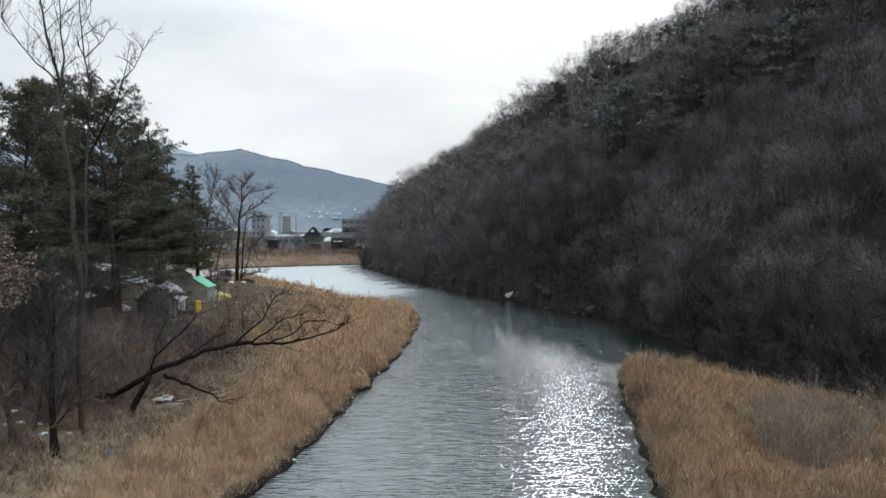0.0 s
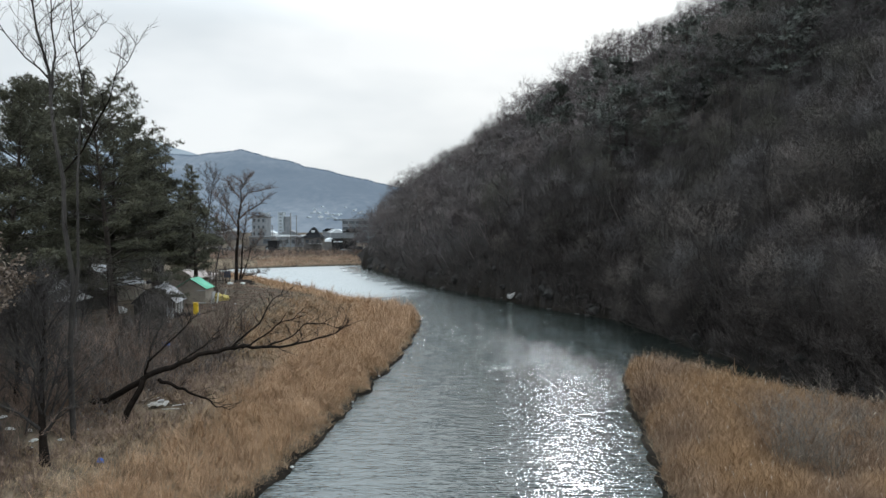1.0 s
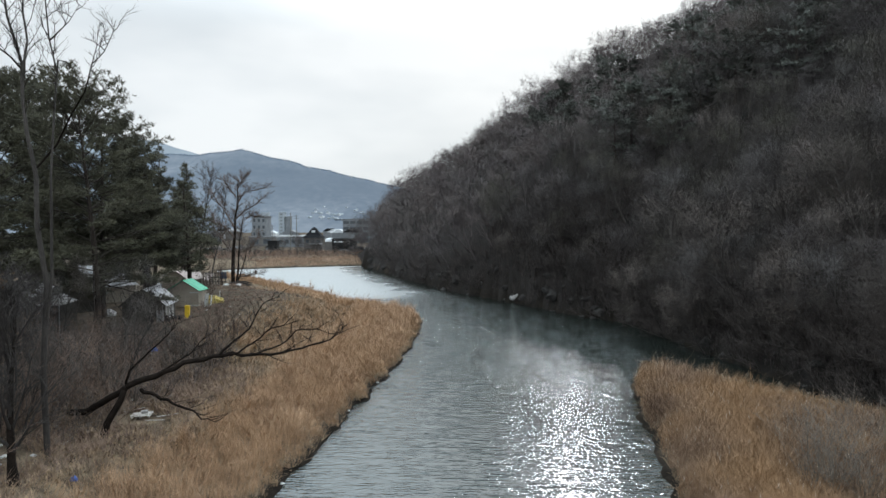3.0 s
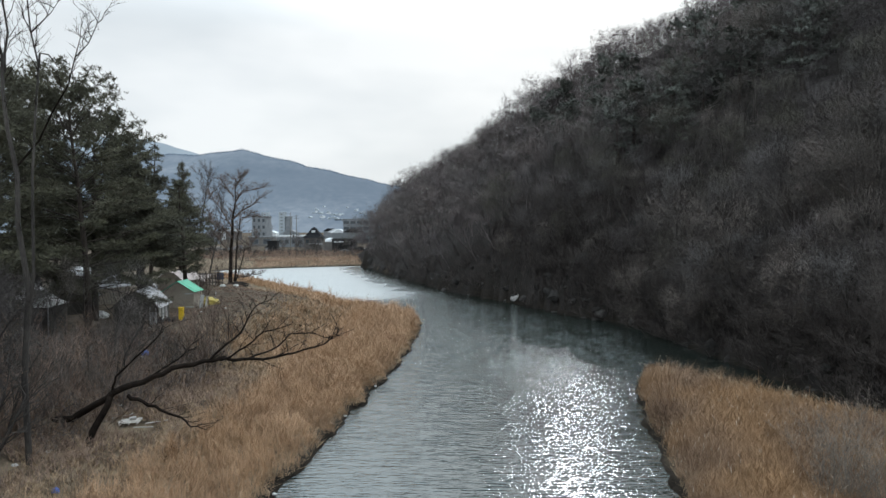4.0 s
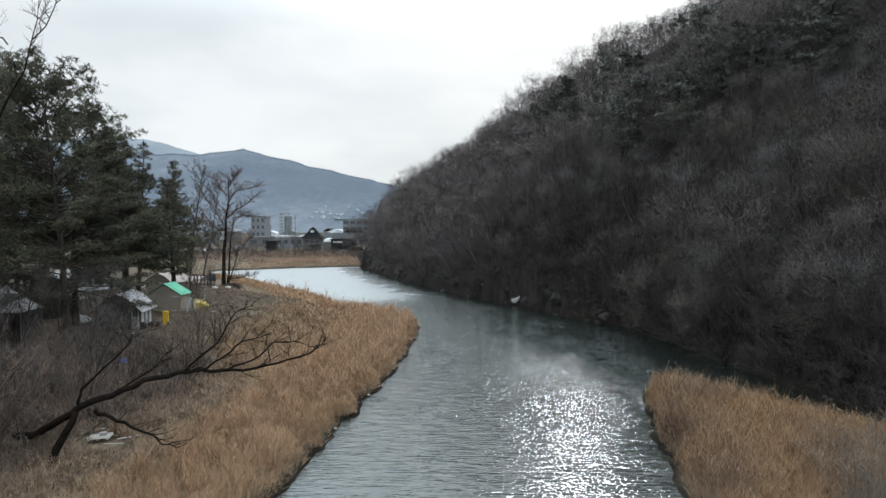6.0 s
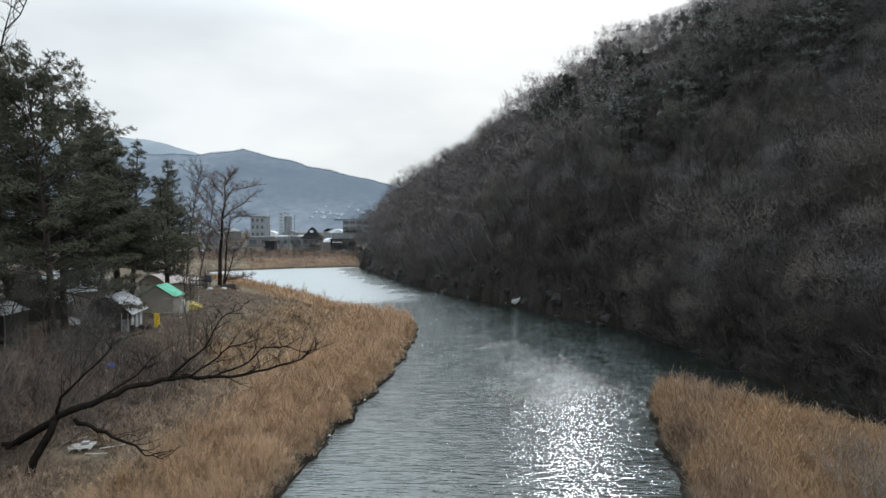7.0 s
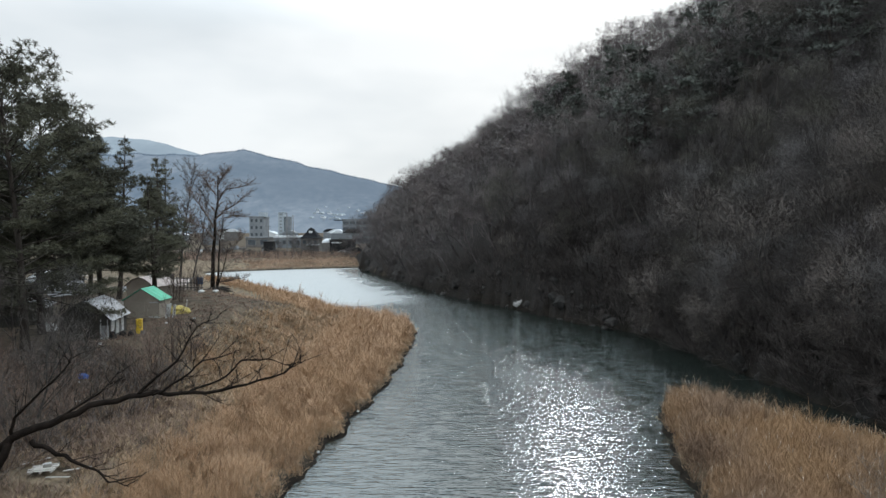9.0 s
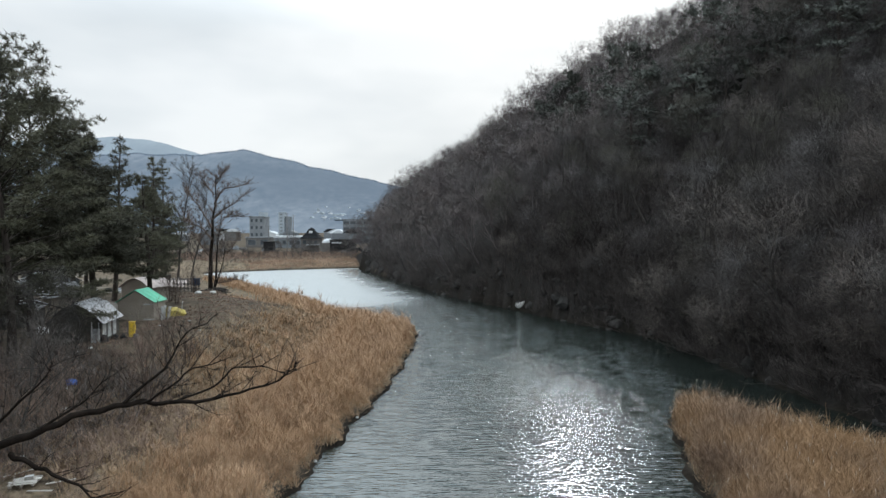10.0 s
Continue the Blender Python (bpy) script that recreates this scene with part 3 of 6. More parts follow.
def ridge(name, label, dist, tops, mat, deep):
    """A far mountain: its skyline heights at even bearings, falling away to both sides with spurs."""
    n, m = 120, 26
    xs = np.linspace(tops[0][0], tops[-1][0], n)
    v = [np.stack([xs, np.full(n, dist + u * deep), mountain_z(xs, np.full(n, dist + u * deep), dist, tops, deep)], 1) for u in np.linspace(-1, 1, m)]
    v = np.concatenate(v)
    i = (np.arange(m - 1)[:, None] * n + np.arange(n - 1)[None, :]).ravel()
    tris = np.concatenate([np.stack([i, i + 1, i + n + 1], 1), np.stack([i, i + n + 1, i + n], 1)])
    return tagged(new(name, fast_mesh(name, v, tris, mat, smooth=True)), label, "mountain", kind="structure")


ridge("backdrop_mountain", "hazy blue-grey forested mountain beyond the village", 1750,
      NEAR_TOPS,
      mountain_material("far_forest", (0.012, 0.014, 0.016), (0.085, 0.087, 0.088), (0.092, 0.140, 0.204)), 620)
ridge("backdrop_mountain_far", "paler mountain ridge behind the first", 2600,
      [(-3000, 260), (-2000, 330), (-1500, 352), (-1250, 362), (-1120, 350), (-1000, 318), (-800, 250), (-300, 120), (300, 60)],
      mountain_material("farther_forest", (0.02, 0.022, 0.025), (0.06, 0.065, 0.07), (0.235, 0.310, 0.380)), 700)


def ridge_woods(dist, tops, deep, x0, x1, count, mat):
    """Bare trees standing along a far skyline."""
    gen = np.random.default_rng(12)
    x, y = gen.uniform(x0, x1, count), np.full(count, dist - 0.04 * deep)
    xs = np.linspace(tops[0][0], tops[-1][0], 120)
    z = np.interp(x, xs, mountain_z(xs, np.full(120, y[0]), dist, tops, deep)) - 1.0
    high, half = gen.uniform(2.0, 6.0, count), gen.uniform(0.12, 0.35, count)
    lean = gen.normal(0, 1.0, count)
    v = np.stack([np.stack([x - half, y, z], 1), np.stack([x + half, y, z], 1), np.stack([x + lean, y, z + high], 1), np.stack([x + lean * 0.4, y + half, z + high * 0.4], 1)], 1)
    i = np.arange(count) * 4
    tris = np.concatenate([np.stack([i, i + 1, i + 2], 1), np.stack([i, i + 3, i + 2], 1)])
    tagged(new("ridge_woods", fast_mesh("ridge_woods", v.reshape(-1, 3), tris, mat)), "bare trees along the far mountain's skyline", "woods", kind="stuff")


# these trees share the mountain's emissive haze
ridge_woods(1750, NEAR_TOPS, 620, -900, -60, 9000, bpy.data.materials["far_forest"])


# ---------------------------------------------------------------- trees
def lean_dir(rng, up):
    a = rng.uniform(0, 2 * math.pi)
    return Vector((math.cos(a), math.sin(a), up)).normalized()


def bent(rng, p, d, length, n, curl=0.12, lift=0.05):
    """A wandering path of n points from p along d."""
    pts, d = [Vector(p)], Vector(d)
    for _ in range(n - 1):
        d = (d + Vector((rng.gauss(0, curl), rng.gauss(0, curl), rng.gauss(0, curl) + lift))).normalized()
        pts.append(pts[-1] + d * (length / (n - 1)))
    return pts


def along(pts, t):
    t = max(0.0, min(0.999, t)) * (len(pts) - 1)
    i = int(t)
    return pts[i].lerp(pts[i + 1], t - i), (pts[i + 1] - pts[i]).normalized()


def sprays(tb, rng, pts, r, n, length, twigs, twig_len, twig_r, up=0.25, first=0.15, plain=False):
    """Side branches along a limb, each with its own twigs."""
    for k in range(n):
        p, d = along(pts, first + (1 - first) * (k + rng.random()) / n)
        side = (d * 0.75 + lean_dir(rng, up) * 0.9).normalized()
        sub = bent(rng, p, side, length * rng.uniform(0.6, 1.25), 3, 0.2, 0.06)
        if plain:
            tb.spike(sub[0], sub[2], r)
        else:
            tb.path(sub, [r, r * 0.65, r * 0.3], 3)
        for _ in range(twigs):
            q, e = along(sub, rng.uniform(0.15, 1.0))
            tw = (e * 0.8 + lean_dir(rng, 0.2) * 0.85).normalized()
            tb.spike(q, q + tw * twig_len * rng.uniform(0.5, 1.3), twig_r)


def bare_tree(seed, height, limbs=9, subs=6, twigs=6, spread_out=0.36, trunk_r=0.15, low=0.28, twig_r=0.014, twig_len=0.8, lean=0.06, steep=0.9, plain=False):
    """Arrays of a leafless broadleaf tree: its trunk, and its branches."""
    rng = random.Random(seed)
    trunk, crown = Tubes(), Tubes()
    stem = bent(rng, (0, 0, -0.5), (rng.gauss(0, lean), rng.gauss(0, lean), 1), height * 0.86, 7, 0.07, 0.04)
    trunk.path(stem, [trunk_r * 1.5] + [trunk_r * (1 - 0.86 * i / 6) for i in range(1, 7)], 4 if plain else 6)
    for k in range(limbs):
        t = low + (0.97 - low) * (k + rng.random() * 0.8) / limbs
        p, d = along(stem, t)
        length = height * spread_out * (1.15 - 0.62 * t) * rng.uniform(0.8, 1.25)
        limb = bent(rng, p, lean_dir(rng, steep * rng.uniform(0.6, 1.3)), length, 4, 0.16, 0.12)
        r = trunk_r * (0.55 - 0.35 * t)
        crown.path(limb, [r, r * 0.75, r * 0.5, r * 0.22], 3 if plain else 4)
        sprays(crown, rng, limb, max(r * 0.34, 0.012), subs, length * 0.42, twigs, twig_len, twig_r, plain=plain)
    sprays(crown, rng, stem[-3:], 0.02, subs, height * 0.13, twigs, twig_len, twig_r, 0.7, plain=plain)
    return trunk, crown


def pine_tree(seed, height, radius, clear=0.25, tufts=1500, round_top=False, needle=0.30, wide=0.022):
    """Trunk with boughs, and needle tufts, of a pine."""
    rng = random.Random(seed)
    wood, green_v, green_f = Tubes(), [], []
    stem = bent(rng, (0, 0, -0.4), (rng.gauss(0, 0.03), rng.gauss(0, 0.03), 1), height, 9, 0.025, 0.03)
    wood.path(stem, [0.34] + [0.29 * (1 - 0.92 * i / 8) for i in range(1, 9)], 7)
    boughs = []
    whorls = int(height * (1.9 if round_top and tufts > 5000 else 1.45))
    for k in range(whorls):
        t = clear + (0.99 - clear) * (k + rng.uniform(-0.2, 0.2)) / whorls
        u = max(0.0, (t - clear) / (1 - clear))
        prof = (0.68 + 0.32 * math.sin(math.pi * min(1, u * 1.25 + 0.1))) * (1 - u ** (9.0 if round_top else 2.0)) + 0.10
        for _ in range(rng.choice((3, 4, 4, 5))):
            if rng.random() < 0.14:
                continue
            p, _d = along(stem, t)
            length = radius * prof * rng.uniform(0.6, 1.25)
            b = bent(rng, p, lean_dir(rng, (1.1 if round_top else 0.15) * u * u + rng.uniform(-0.05, 0.22)), length, 4, 0.09, 0.05)
            wood.path(b, [0.055 * (1.1 - 0.7 * u), 0.04, 0.025, 0.012], 3)
            boughs.append((b, length))
    total = sum(l for _, l in boughs)
    for b, length in boughs:
        for _ in range(max(3, int(tufts * length / total))):
            p, d = along(b, rng.uniform(0.34, 1.0) ** (0.6 if round_top else 0.8))
            side = lean_dir(rng, 0.12)
            p = p + side * rng.uniform(0.0, 0.85) * min(1.0, length * 0.45) + Vector((0, 0, rng.uniform(-0.10, 0.14)))
            axis = (d + side * 0.7 + Vector((0, 0, 0.25))).normalized()
            for _ in range(9):
                g = (axis * rng.uniform(0.0, 0.6) + Vector((rng.gauss(0, 1), rng.gauss(0, 1), rng.gauss(0, 0.75))).normalized()).normalized()
                q = p + g * needle * rng.uniform(0.7, 1.3)
                w = g.orthogonal().normalized() * wide * 1.22
                o = p + g * 0.03
                n0 = len(green_v)
                green_v += [o + w, o - w, q]
                green_f.append((n0, n0 + 1, n0 + 2))
    return wood, green_v, green_f


def tree_thing(name, trunk_me, crown_me, m, label, category, group, crown_name="crown"):
    root = new(name)
    root.matrix_world = m
    part("trunk", trunk_me, root)
    part(crown_name, crown_me, root)
    return tagged(root, label, category, group)


def domed_tree(seed, height, radius, limbs, clumps, twigs, twig_r, twig_len, lean=0.08, low=0.22):
    """A broad leafless tree: trunk and limbs as tubes, and a rounded crown of very fine twigs in clumps, as arrays with normals."""
    rng, gen = random.Random(seed), np.random.default_rng(seed)
    wood = Tubes()
    stem = bent(rng, (0, 0, -0.6), (rng.gauss(0, lean), rng.gauss(0, lean), 1), height * 0.72, 6, 0.09, 0.04)
    r0 = height * 0.013
    wood.path(stem, [r0 * 1.4] + [r0 * (1 - 0.15 * i) for i in range(1, 6)], 5)
    mid, rz = Vector((stem[-1].x * 0.7, stem[-1].y * 0.7, height * 0.56)), height * 0.44
    lumpy = [lean_dir(rng, rng.uniform(-0.3, 1.2)) for _ in range(7)]
    ends = []
    for k in range(limbs):
        p, _d = along(stem, low + (0.95 - low) * (k + rng.random()) / limbs)
        aim = lean_dir(rng, rng.uniform(-0.25, 1.3) * (0.4 + k / limbs))
        end = mid + Vector((aim.x * radius, aim.y * radius, aim.z * rz)) * rng.uniform(0.55, 0.85)
        mid_pt = p.lerp(end, 0.5) + Vector((rng.gauss(0, 0.3), rng.gauss(0, 0.3), rng.gauss(0.2, 0.2)))
        wood.path([p, mid_pt, end], [r0 * 0.42, r0 * 0.28, r0 * 0.12], 3)
        ends.append(end)
    vs, fs, ns = [], [], []
    for k in range(clumps):
        a = lean_dir(rng, rng.uniform(-0.55, 2.0))
        bulge = 0.80 + 0.28 * max(a.dot(q) for q in lumpy) ** 3
        c = mid + Vector((a.x * radius, a.y * radius, a.z * rz)) * bulge * rng.uniform(0.72, 1.0)
        near = min(ends, key=lambda e: (e - c).length)
        wood.spike(near.lerp(mid, 0.15), c, r0 * 0.16)
        out = np.array((c - mid).normalized())
        size = radius * 0.30
        p = np.array(c) + gen.normal(0, 1, (twigs, 3)) * size * 0.42 - out * size * 0.4
        d = out * 0.65 + np.array((0, 0, 0.15)) + gen.normal(0, 0.85, (twigs, 3))
        d /= np.linalg.norm(d, axis=1)[:, None]
        long = twig_len * gen.uniform(0.5, 1.3, twigs)[:, None]
        w = np.cross(d, out + gen.normal(0, 0.35, (twigs, 3)))
        w *= twig_r / np.maximum(np.linalg.norm(w, axis=1), 1e-6)[:, None]
        n0 = 3 * twigs * len(vs)
        vs.append(np.stack([p + w, p - w, p + d * long], 1).reshape(-1, 3))
        fs.append(n0 + np.arange(3 * twigs).reshape(-1, 3))
        ns.append(np.repeat(out * 0.9 + gen.normal(0, 0.22, (twigs, 3)), 3, axis=0))
    v, f, n = np.concatenate(vs), np.concatenate(fs), np.concatenate(ns)
    # turn every twig's face the way its normal points
    e1, e2 = v[f[:, 1]] - v[f[:, 0]], v[f[:, 2]] - v[f[:, 0]]
    back = np.einsum("ij,ij->i", np.cross(e1, e2), n[f[:, 0]]) < 0
    f[back] = f[back][:, ::-1]
    return wood, v, f, n / np.linalg.norm(n, axis=1)[:, None]


HILL_KINDS = []
for s in range(10):
    wd, v, f, n = domed_tree(100 + s, 9.6 + 0.6 * (s % 4), 3.5 + 0.35 * (s % 3), 9, 36, 58, 0.0095 if s != 9 else 0.012, 0.9)
    HILL_KINDS.append((wd.mesh("trunk", BARK), fast_mesh("crown", v, f, HILL_TWIGS[s % 4] if s != 9 else PALE_TWIG, smooth=True, normals=n)))
FAR_KINDS = []
for s in range(15):
    wd, v, f, n = domed_tree(300 + s, 9.4 + 0.6 * (s % 3), 3.6 + 0.3 * (s % 3), 5, 20, *((26, 0.024, 1.05) if s < 9 else (15, 0.034, 1.2)))
    va, fa = wd.arrays()
    # wood normals turned off the sky so that trunks shade darker
    up = np.tile(np.array((-0.35, -0.9, 0.05)), (len(va), 1))
    FAR_KINDS.append((np.concatenate([va, v]), np.concatenate([fa, f + len(va)]), np.concatenate([up, n])))


def scatter(rng, x0, x1, y0, y1, gap):
    """Jittered grid of places."""
    pts, iy = [], 0
    y = y0
    while y < y1:
        x = x0 + (gap / 2 if iy % 2 else 0)
        while x < x1:
            pts.append((x + rng.uniform(-0.42, 0.42) * gap, y + rng.uniform(-0.42, 0.42) * gap))
            x += gap
        y += gap * 0.87
        iy += 1
    return pts


def plant_hill():
    rng = random.Random(5)
    pts = np.array(scatter(rng, -40, 150, 20, 300, 3.7) + scatter(rng, -40, 130, 130, 300, 3.3))
    second = np.arange(len(pts)) >= len(scatter(random.Random(1), -40, 150, 20, 300, 3.7))
    z, sd, kind = plan(pts[:, 0], pts[:, 1])
    d_crest = nearest(pts[:, 0], pts[:, 1], CREST)[0]
    foot = np.minimum(nearest(pts[:, 0], pts[:, 1], HILL_FOOT)[0], nearest(pts[:, 0], pts[:, 1], HILL_NOSE)[0])
    bearing = pts[:, 0] / np.maximum(pts[:, 1] + 5, 1)
    keep = (kind == 3) & (foot > 0.35) & (bearing < 0.76)
    # only a narrow belt is needed behind the crest
    behind = inside(pts[:, 0], pts[:, 1], [(c[0], c[1]) for c in CREST] + [(-60, -100), (-60, 287)])
    thin = np.array([rng.random() for _ in pts]) < np.where(np.hypot(pts[:, 0], pts[:, 1]) > 150, 0.72, 1.0)
    thin |= d_crest < 15
    thin &= ~second | (d_crest < 12)
    keep &= (behind | (d_crest < 9)) & thin
    pts, z, foot, low, crest = pts[keep], z[keep], foot[keep], second[keep], d_crest[keep]
    dist = np.hypot(pts[:, 0], pts[:, 1])
    near_set = set(np.argsort(dist)[:230].tolist())
    vs, fs, ns, tones, n0 = [], [], [], [], 0
    for i, (x, y) in enumerate(pts):
        k = rng.uniform(0.55, 1.2) * (0.9 if foot[i] < 4 else 1.0) * (0.75 if low[i] else 1.0)
        turn = rng.uniform(0, 360)
        tip = rng.uniform(10, 34) if foot[i] < 4.5 else rng.uniform(4, 18) if foot[i] < 12 else rng.uniform(0, 10)
        m = pose(x, y, z[i], 0, -tip, 0) @ pose(0, 0, 0, 0, 0, turn) @ Matrix.Diagonal((k, k, k * rng.uniform(0.85, 1.15), 1))
        if i in near_set:
            pick = rng.randrange(9) if rng.random() > 0.035 else 9
            t, c = HILL_KINDS[pick]
            tree_thing("hillside_tree", t, c, m,
                       "pale grey leafless tree on the steep bank" if pick == 9 else "leafless grey-brown broadleaf tree on the steep hillside", "tree", "hillside trees")
        else:
            v, f, n = FAR_KINDS[rng.randrange(9) if dist[i] < 135 else 9 + rng.randrange(6)]
            a = np.array(m)
            vs.append(v @ a[:3, :3].T + a[:3, 3])
            ns.append(n @ a[:3, :3].T / k)
            fs.append(f + n0)
            # crest trees toned darker, their backlit silhouette put into the colour
            tones.append(np.full(len(v), rng.random() * (0.3 if crest[i] < 14 else 1.0)))
            n0 += len(v)
    me = fast_mesh("hillside_woods", np.concatenate(vs), np.concatenate(fs), WOODS, smooth=True, normals=np.concatenate(ns))
    me.attributes.new("tone", "FLOAT", "POINT").data.foreach_set("value", np.concatenate(tones).astype(np.float32))
    tagged(new("hillside_woods", me), "leafless grey-brown winter woods covering the hill", "woods", kind="stuff")


plant_hill()

# dark pines among the bare woods of the upper slope
HILL_PINES = []
for s in range(3):
    wood, gv, gf = pine_tree(40 + s, 8.5, 3.0, 0.22, 190, True, 0.55, 0.10)
    HILL_PINES.append((wood.mesh("trunk", PINE_BARK), fast_mesh("needles", np.array([tuple(p) for p in gv]), gf, HILL_NEEDLE)))
rng = random.Random(77)
planted = 0
while planted < 84:
    x, y = rng.uniform(20, 110), rng.uniform(88, 178)
    z, _sd, kind = plan(x, y)
    rise = (z[0] - 4.7) / math.hypot(x, y)
    if kind[0] != 3 or nearest(np.array([x]), np.array([y]), CREST)[0][0] < 14 or not 0.15 + 0.20 * max(0.0, x / y - 0.2) < rise < 0.44 or x / y > 0.75 or waves(np.array([x]), np.array([y]), 12, 3.0)[0] < rng.uniform(-0.9, 0.5):
        continue
    tp, gp = HILL_PINES[planted % 3]
    planted += 1
    tree_thing("hillside_pine", tp, gp, pose(x, y, float(z[0]), 0, 0, rng.uniform(0, 360)) @ Matrix.Scale(rng.uniform(0.9, 1.4), 4),
               "dark green pine among the bare hillside trees", "tree", "hillside pines", "needles")

for k, (x, y) in enumerate(((35.5, 110.5), (28, 116), (31, 118), (40, 112), (44, 108), (38, 119), (50, 112), (33, 124))):
    tree_thing("hillside_pine", *HILL_PINES[k % 3], pose(x, y, ground_at(x, y), 0, 0, 70 * k) @ Matrix.Scale(1.2 + 0.1 * (k % 3), 4),
               "grey-green pine standing out of the bare hillside", "tree", "hillside pines", "needles")
tree_thing("hillside_pine", *HILL_PINES[1], pose(-26.2, 284, ground_at(-26.2, 284), 0, 0, 40) @ Matrix.Scale(1.25, 4),
           "lone dark pine on the nose of the hill", "tree", "hillside pines", "needles")

# trees standing before the village
rng = random.Random(91)
for k in range(24):
    x, y = (rng.uniform(-112, -80), rng.uniform(250, 274)) if k < 9 else (rng.uniform(-78, -34), rng.uniform(262, 276))
    t, c = HILL_KINDS[rng.randrange(7)]
    tree_thing("shore_tree", t, c, pose(x, y, ground_at(x, y), 0, 0, rng.uniform(0, 360)) @ Matrix.Scale(rng.uniform(0.8, 1.15) if k < 9 else rng.uniform(0.45, 0.75), 4),
               "leafless grey-brown tree before the village", "tree", "far shore trees")

# pale-barked trees leaning out over the near bend
for x, y, k, tip in ((27.0, 79.0, 1.42, 15), (27.5, 67.0, 1.28, 14), (25.4, 70.0, 0.85, 28), (28.6, 56.5, 0.9, 20), (25.0, 81.5, 1.0, 28), (35.5, 69.0, 1.0, 4), (36.0, 61.0, 0.9, 3)):
    tree_thing("hillside_tree", *HILL_KINDS[9], pose(x, y, ground_at(x, y), 0, -tip, 0) @ pose(0, 0, 0, 0, 0, 50 * k * x) @ Matrix.Scale(k, 4),
               "pale grey leafless tree on the steep bank", "tree", "hillside trees")

# the pine grove by the camp: (x, y, top, radius, round top)
GROVE = [(-27.0, 55.6, 23.9, 5.6, True), (-28.4, 68.5, 21.5, 4.4, False), (-34.2, 60, 25.3, 5.0, True), (-29.5, 46, 22.6, 4.4, True), (-38, 68, 26.6, 4.8, True),
         (-31.0, 73.5, 21.0, 4.2, False), (-36.5, 88, 23.5, 3.4, False), (-34.0, 92, 21.5, 3.0, False), (-48.5, 131, 25.5, 3.4, False), (-42, 112, 20.5, 3.4, False),
         (-36.5, 49, 23.0, 4.8, True), (-45, 62, 25.5, 4.8, True), (-43, 80, 25, 4.6, False), (-53, 97, 24, 4.4, False), (-60, 122, 22, 4.4, False),
         (-36, 79, 23.0, 4.2, False), (-52, 76, 27, 4.8, True), (-46, 100, 22, 4.2, False), (-29.0, 80, 18.5, 3.0, False), (-30.0, 62.5, 22.6, 4.6, True)]
for k, (x, y, top, rad, rt) in enumerate(GROVE):
    g = ground_at(x, y)
    wood, gv, gf = pine_tree(900 + k, top - g, rad, 0.29 if k in (1, 5) else 0.17 if k in (0, 19) else 0.10 if k in (2, 3, 10) else 0.18 if k % 3 else 0.24, 7000 if k == 0 else 6400 if k in (2, 3, 10) else 3600 if k < 6 or k > 18 else 1300, rt, *((0.30, 0.0235) if k in (0, 2, 3) else (0.36, 0.028)))
    tree_thing("pine_tree", wood.mesh("trunk", PINE_BARK, True), fast_mesh("needles", np.array([tuple(p) for p in gv]), gf, NEEDLE), pose(x, y, g),
               "tall dark green pine with a rounded crown beside the camp" if rt else "dark green pine with layered drooping boughs", "tree", "pine grove", "needles")


def standing_tree(x, y, top, seed, bark, twig, label, name="bare_tree", **kw):
    g = ground_at(x, y)
    tr, cr = bare_tree(seed, (top - g) * 1.05, **kw)
    return tree_thing(name, tr.mesh("trunk", bark, True), cr.mesh("crown", twig), pose(x, y, g), label, "tree", "bare trees on the bank")


# bare trees round the camp and on the lake shore
standing_tree(-31.5, 105, 12, 22, DARK_BARK, TWIG, "thin leafless tree leaning beside a larger one", limbs=8, subs=5, twigs=6, trunk_r=0.14, low=0.2, lean=0.15)
standing_tree(-45.5, 128, 25.5, 23, BARK, TWIG, "slender leafless tree behind the lake bank tree", limbs=18, subs=9, twigs=9, spread_out=0.24, trunk_r=0.22, low=0.25, steep=1.6, twig_r=0.022)
standing_tree(-41, 122, 21.5, 24, BARK, TWIG, "slender leafless tree in the grove", twig_r=0.02, limbs=15, subs=8, twigs=8, spread_out=0.26, trunk_r=0.17, low=0.25, steep=1.5)
standing_tree(-18.3, 31.4, 11.5, 25, DARK_BARK, BARK, "dark leafless tree with many crooked stems", limbs=20, subs=9, twigs=8, spread_out=0.34, trunk_r=0.2, low=0.2, twig_r=0.015,
              lean=0.1, steep=1.7)
standing_tree(-22.5, 36, 11, 26, DARK_BARK, BARK, "dark leafless tree in the brush", limbs=14, subs=8, twigs=8, spread_out=0.44, trunk_r=0.15, low=0.12, twig_r=0.016, steep=1.1)
standing_tree(-25.5, 43, 10.5, 27, DARK_BARK, TWIG, "leafless tree in the brush below the tents", limbs=12, subs=8, twigs=8, spread_out=0.4, trunk_r=0.12, low=0.12, twig_r=0.013)
standing_tree(-53, 140, 20, 28, BARK, TWIG, "leafless tree beyond the camp", limbs=12, subs=7, twigs=7, spread_out=0.3, trunk_r=0.18, low=0.2)

rng = random.Random(61)
for x, y in scatter(rng, -32, -17, 27, 52, 3.6):
    if plan(x, y)[1][0] > 11.0 and rng.random() < 0.85 and not (y > 48 and x < -27):
        t, c = HILL_KINDS[rng.randrange(7)]
        tree_thing("small_bare_tree", t, c, pose(x, y, ground_at(x, y), rng.gauss(0, 6), rng.gauss(0, 6), rng.uniform(0, 360)) @ Matrix.Scale(rng.uniform(0.42, 0.66), 4),
                   "small leafless grey-brown tree in the bank brush", "tree", "bank brush trees")

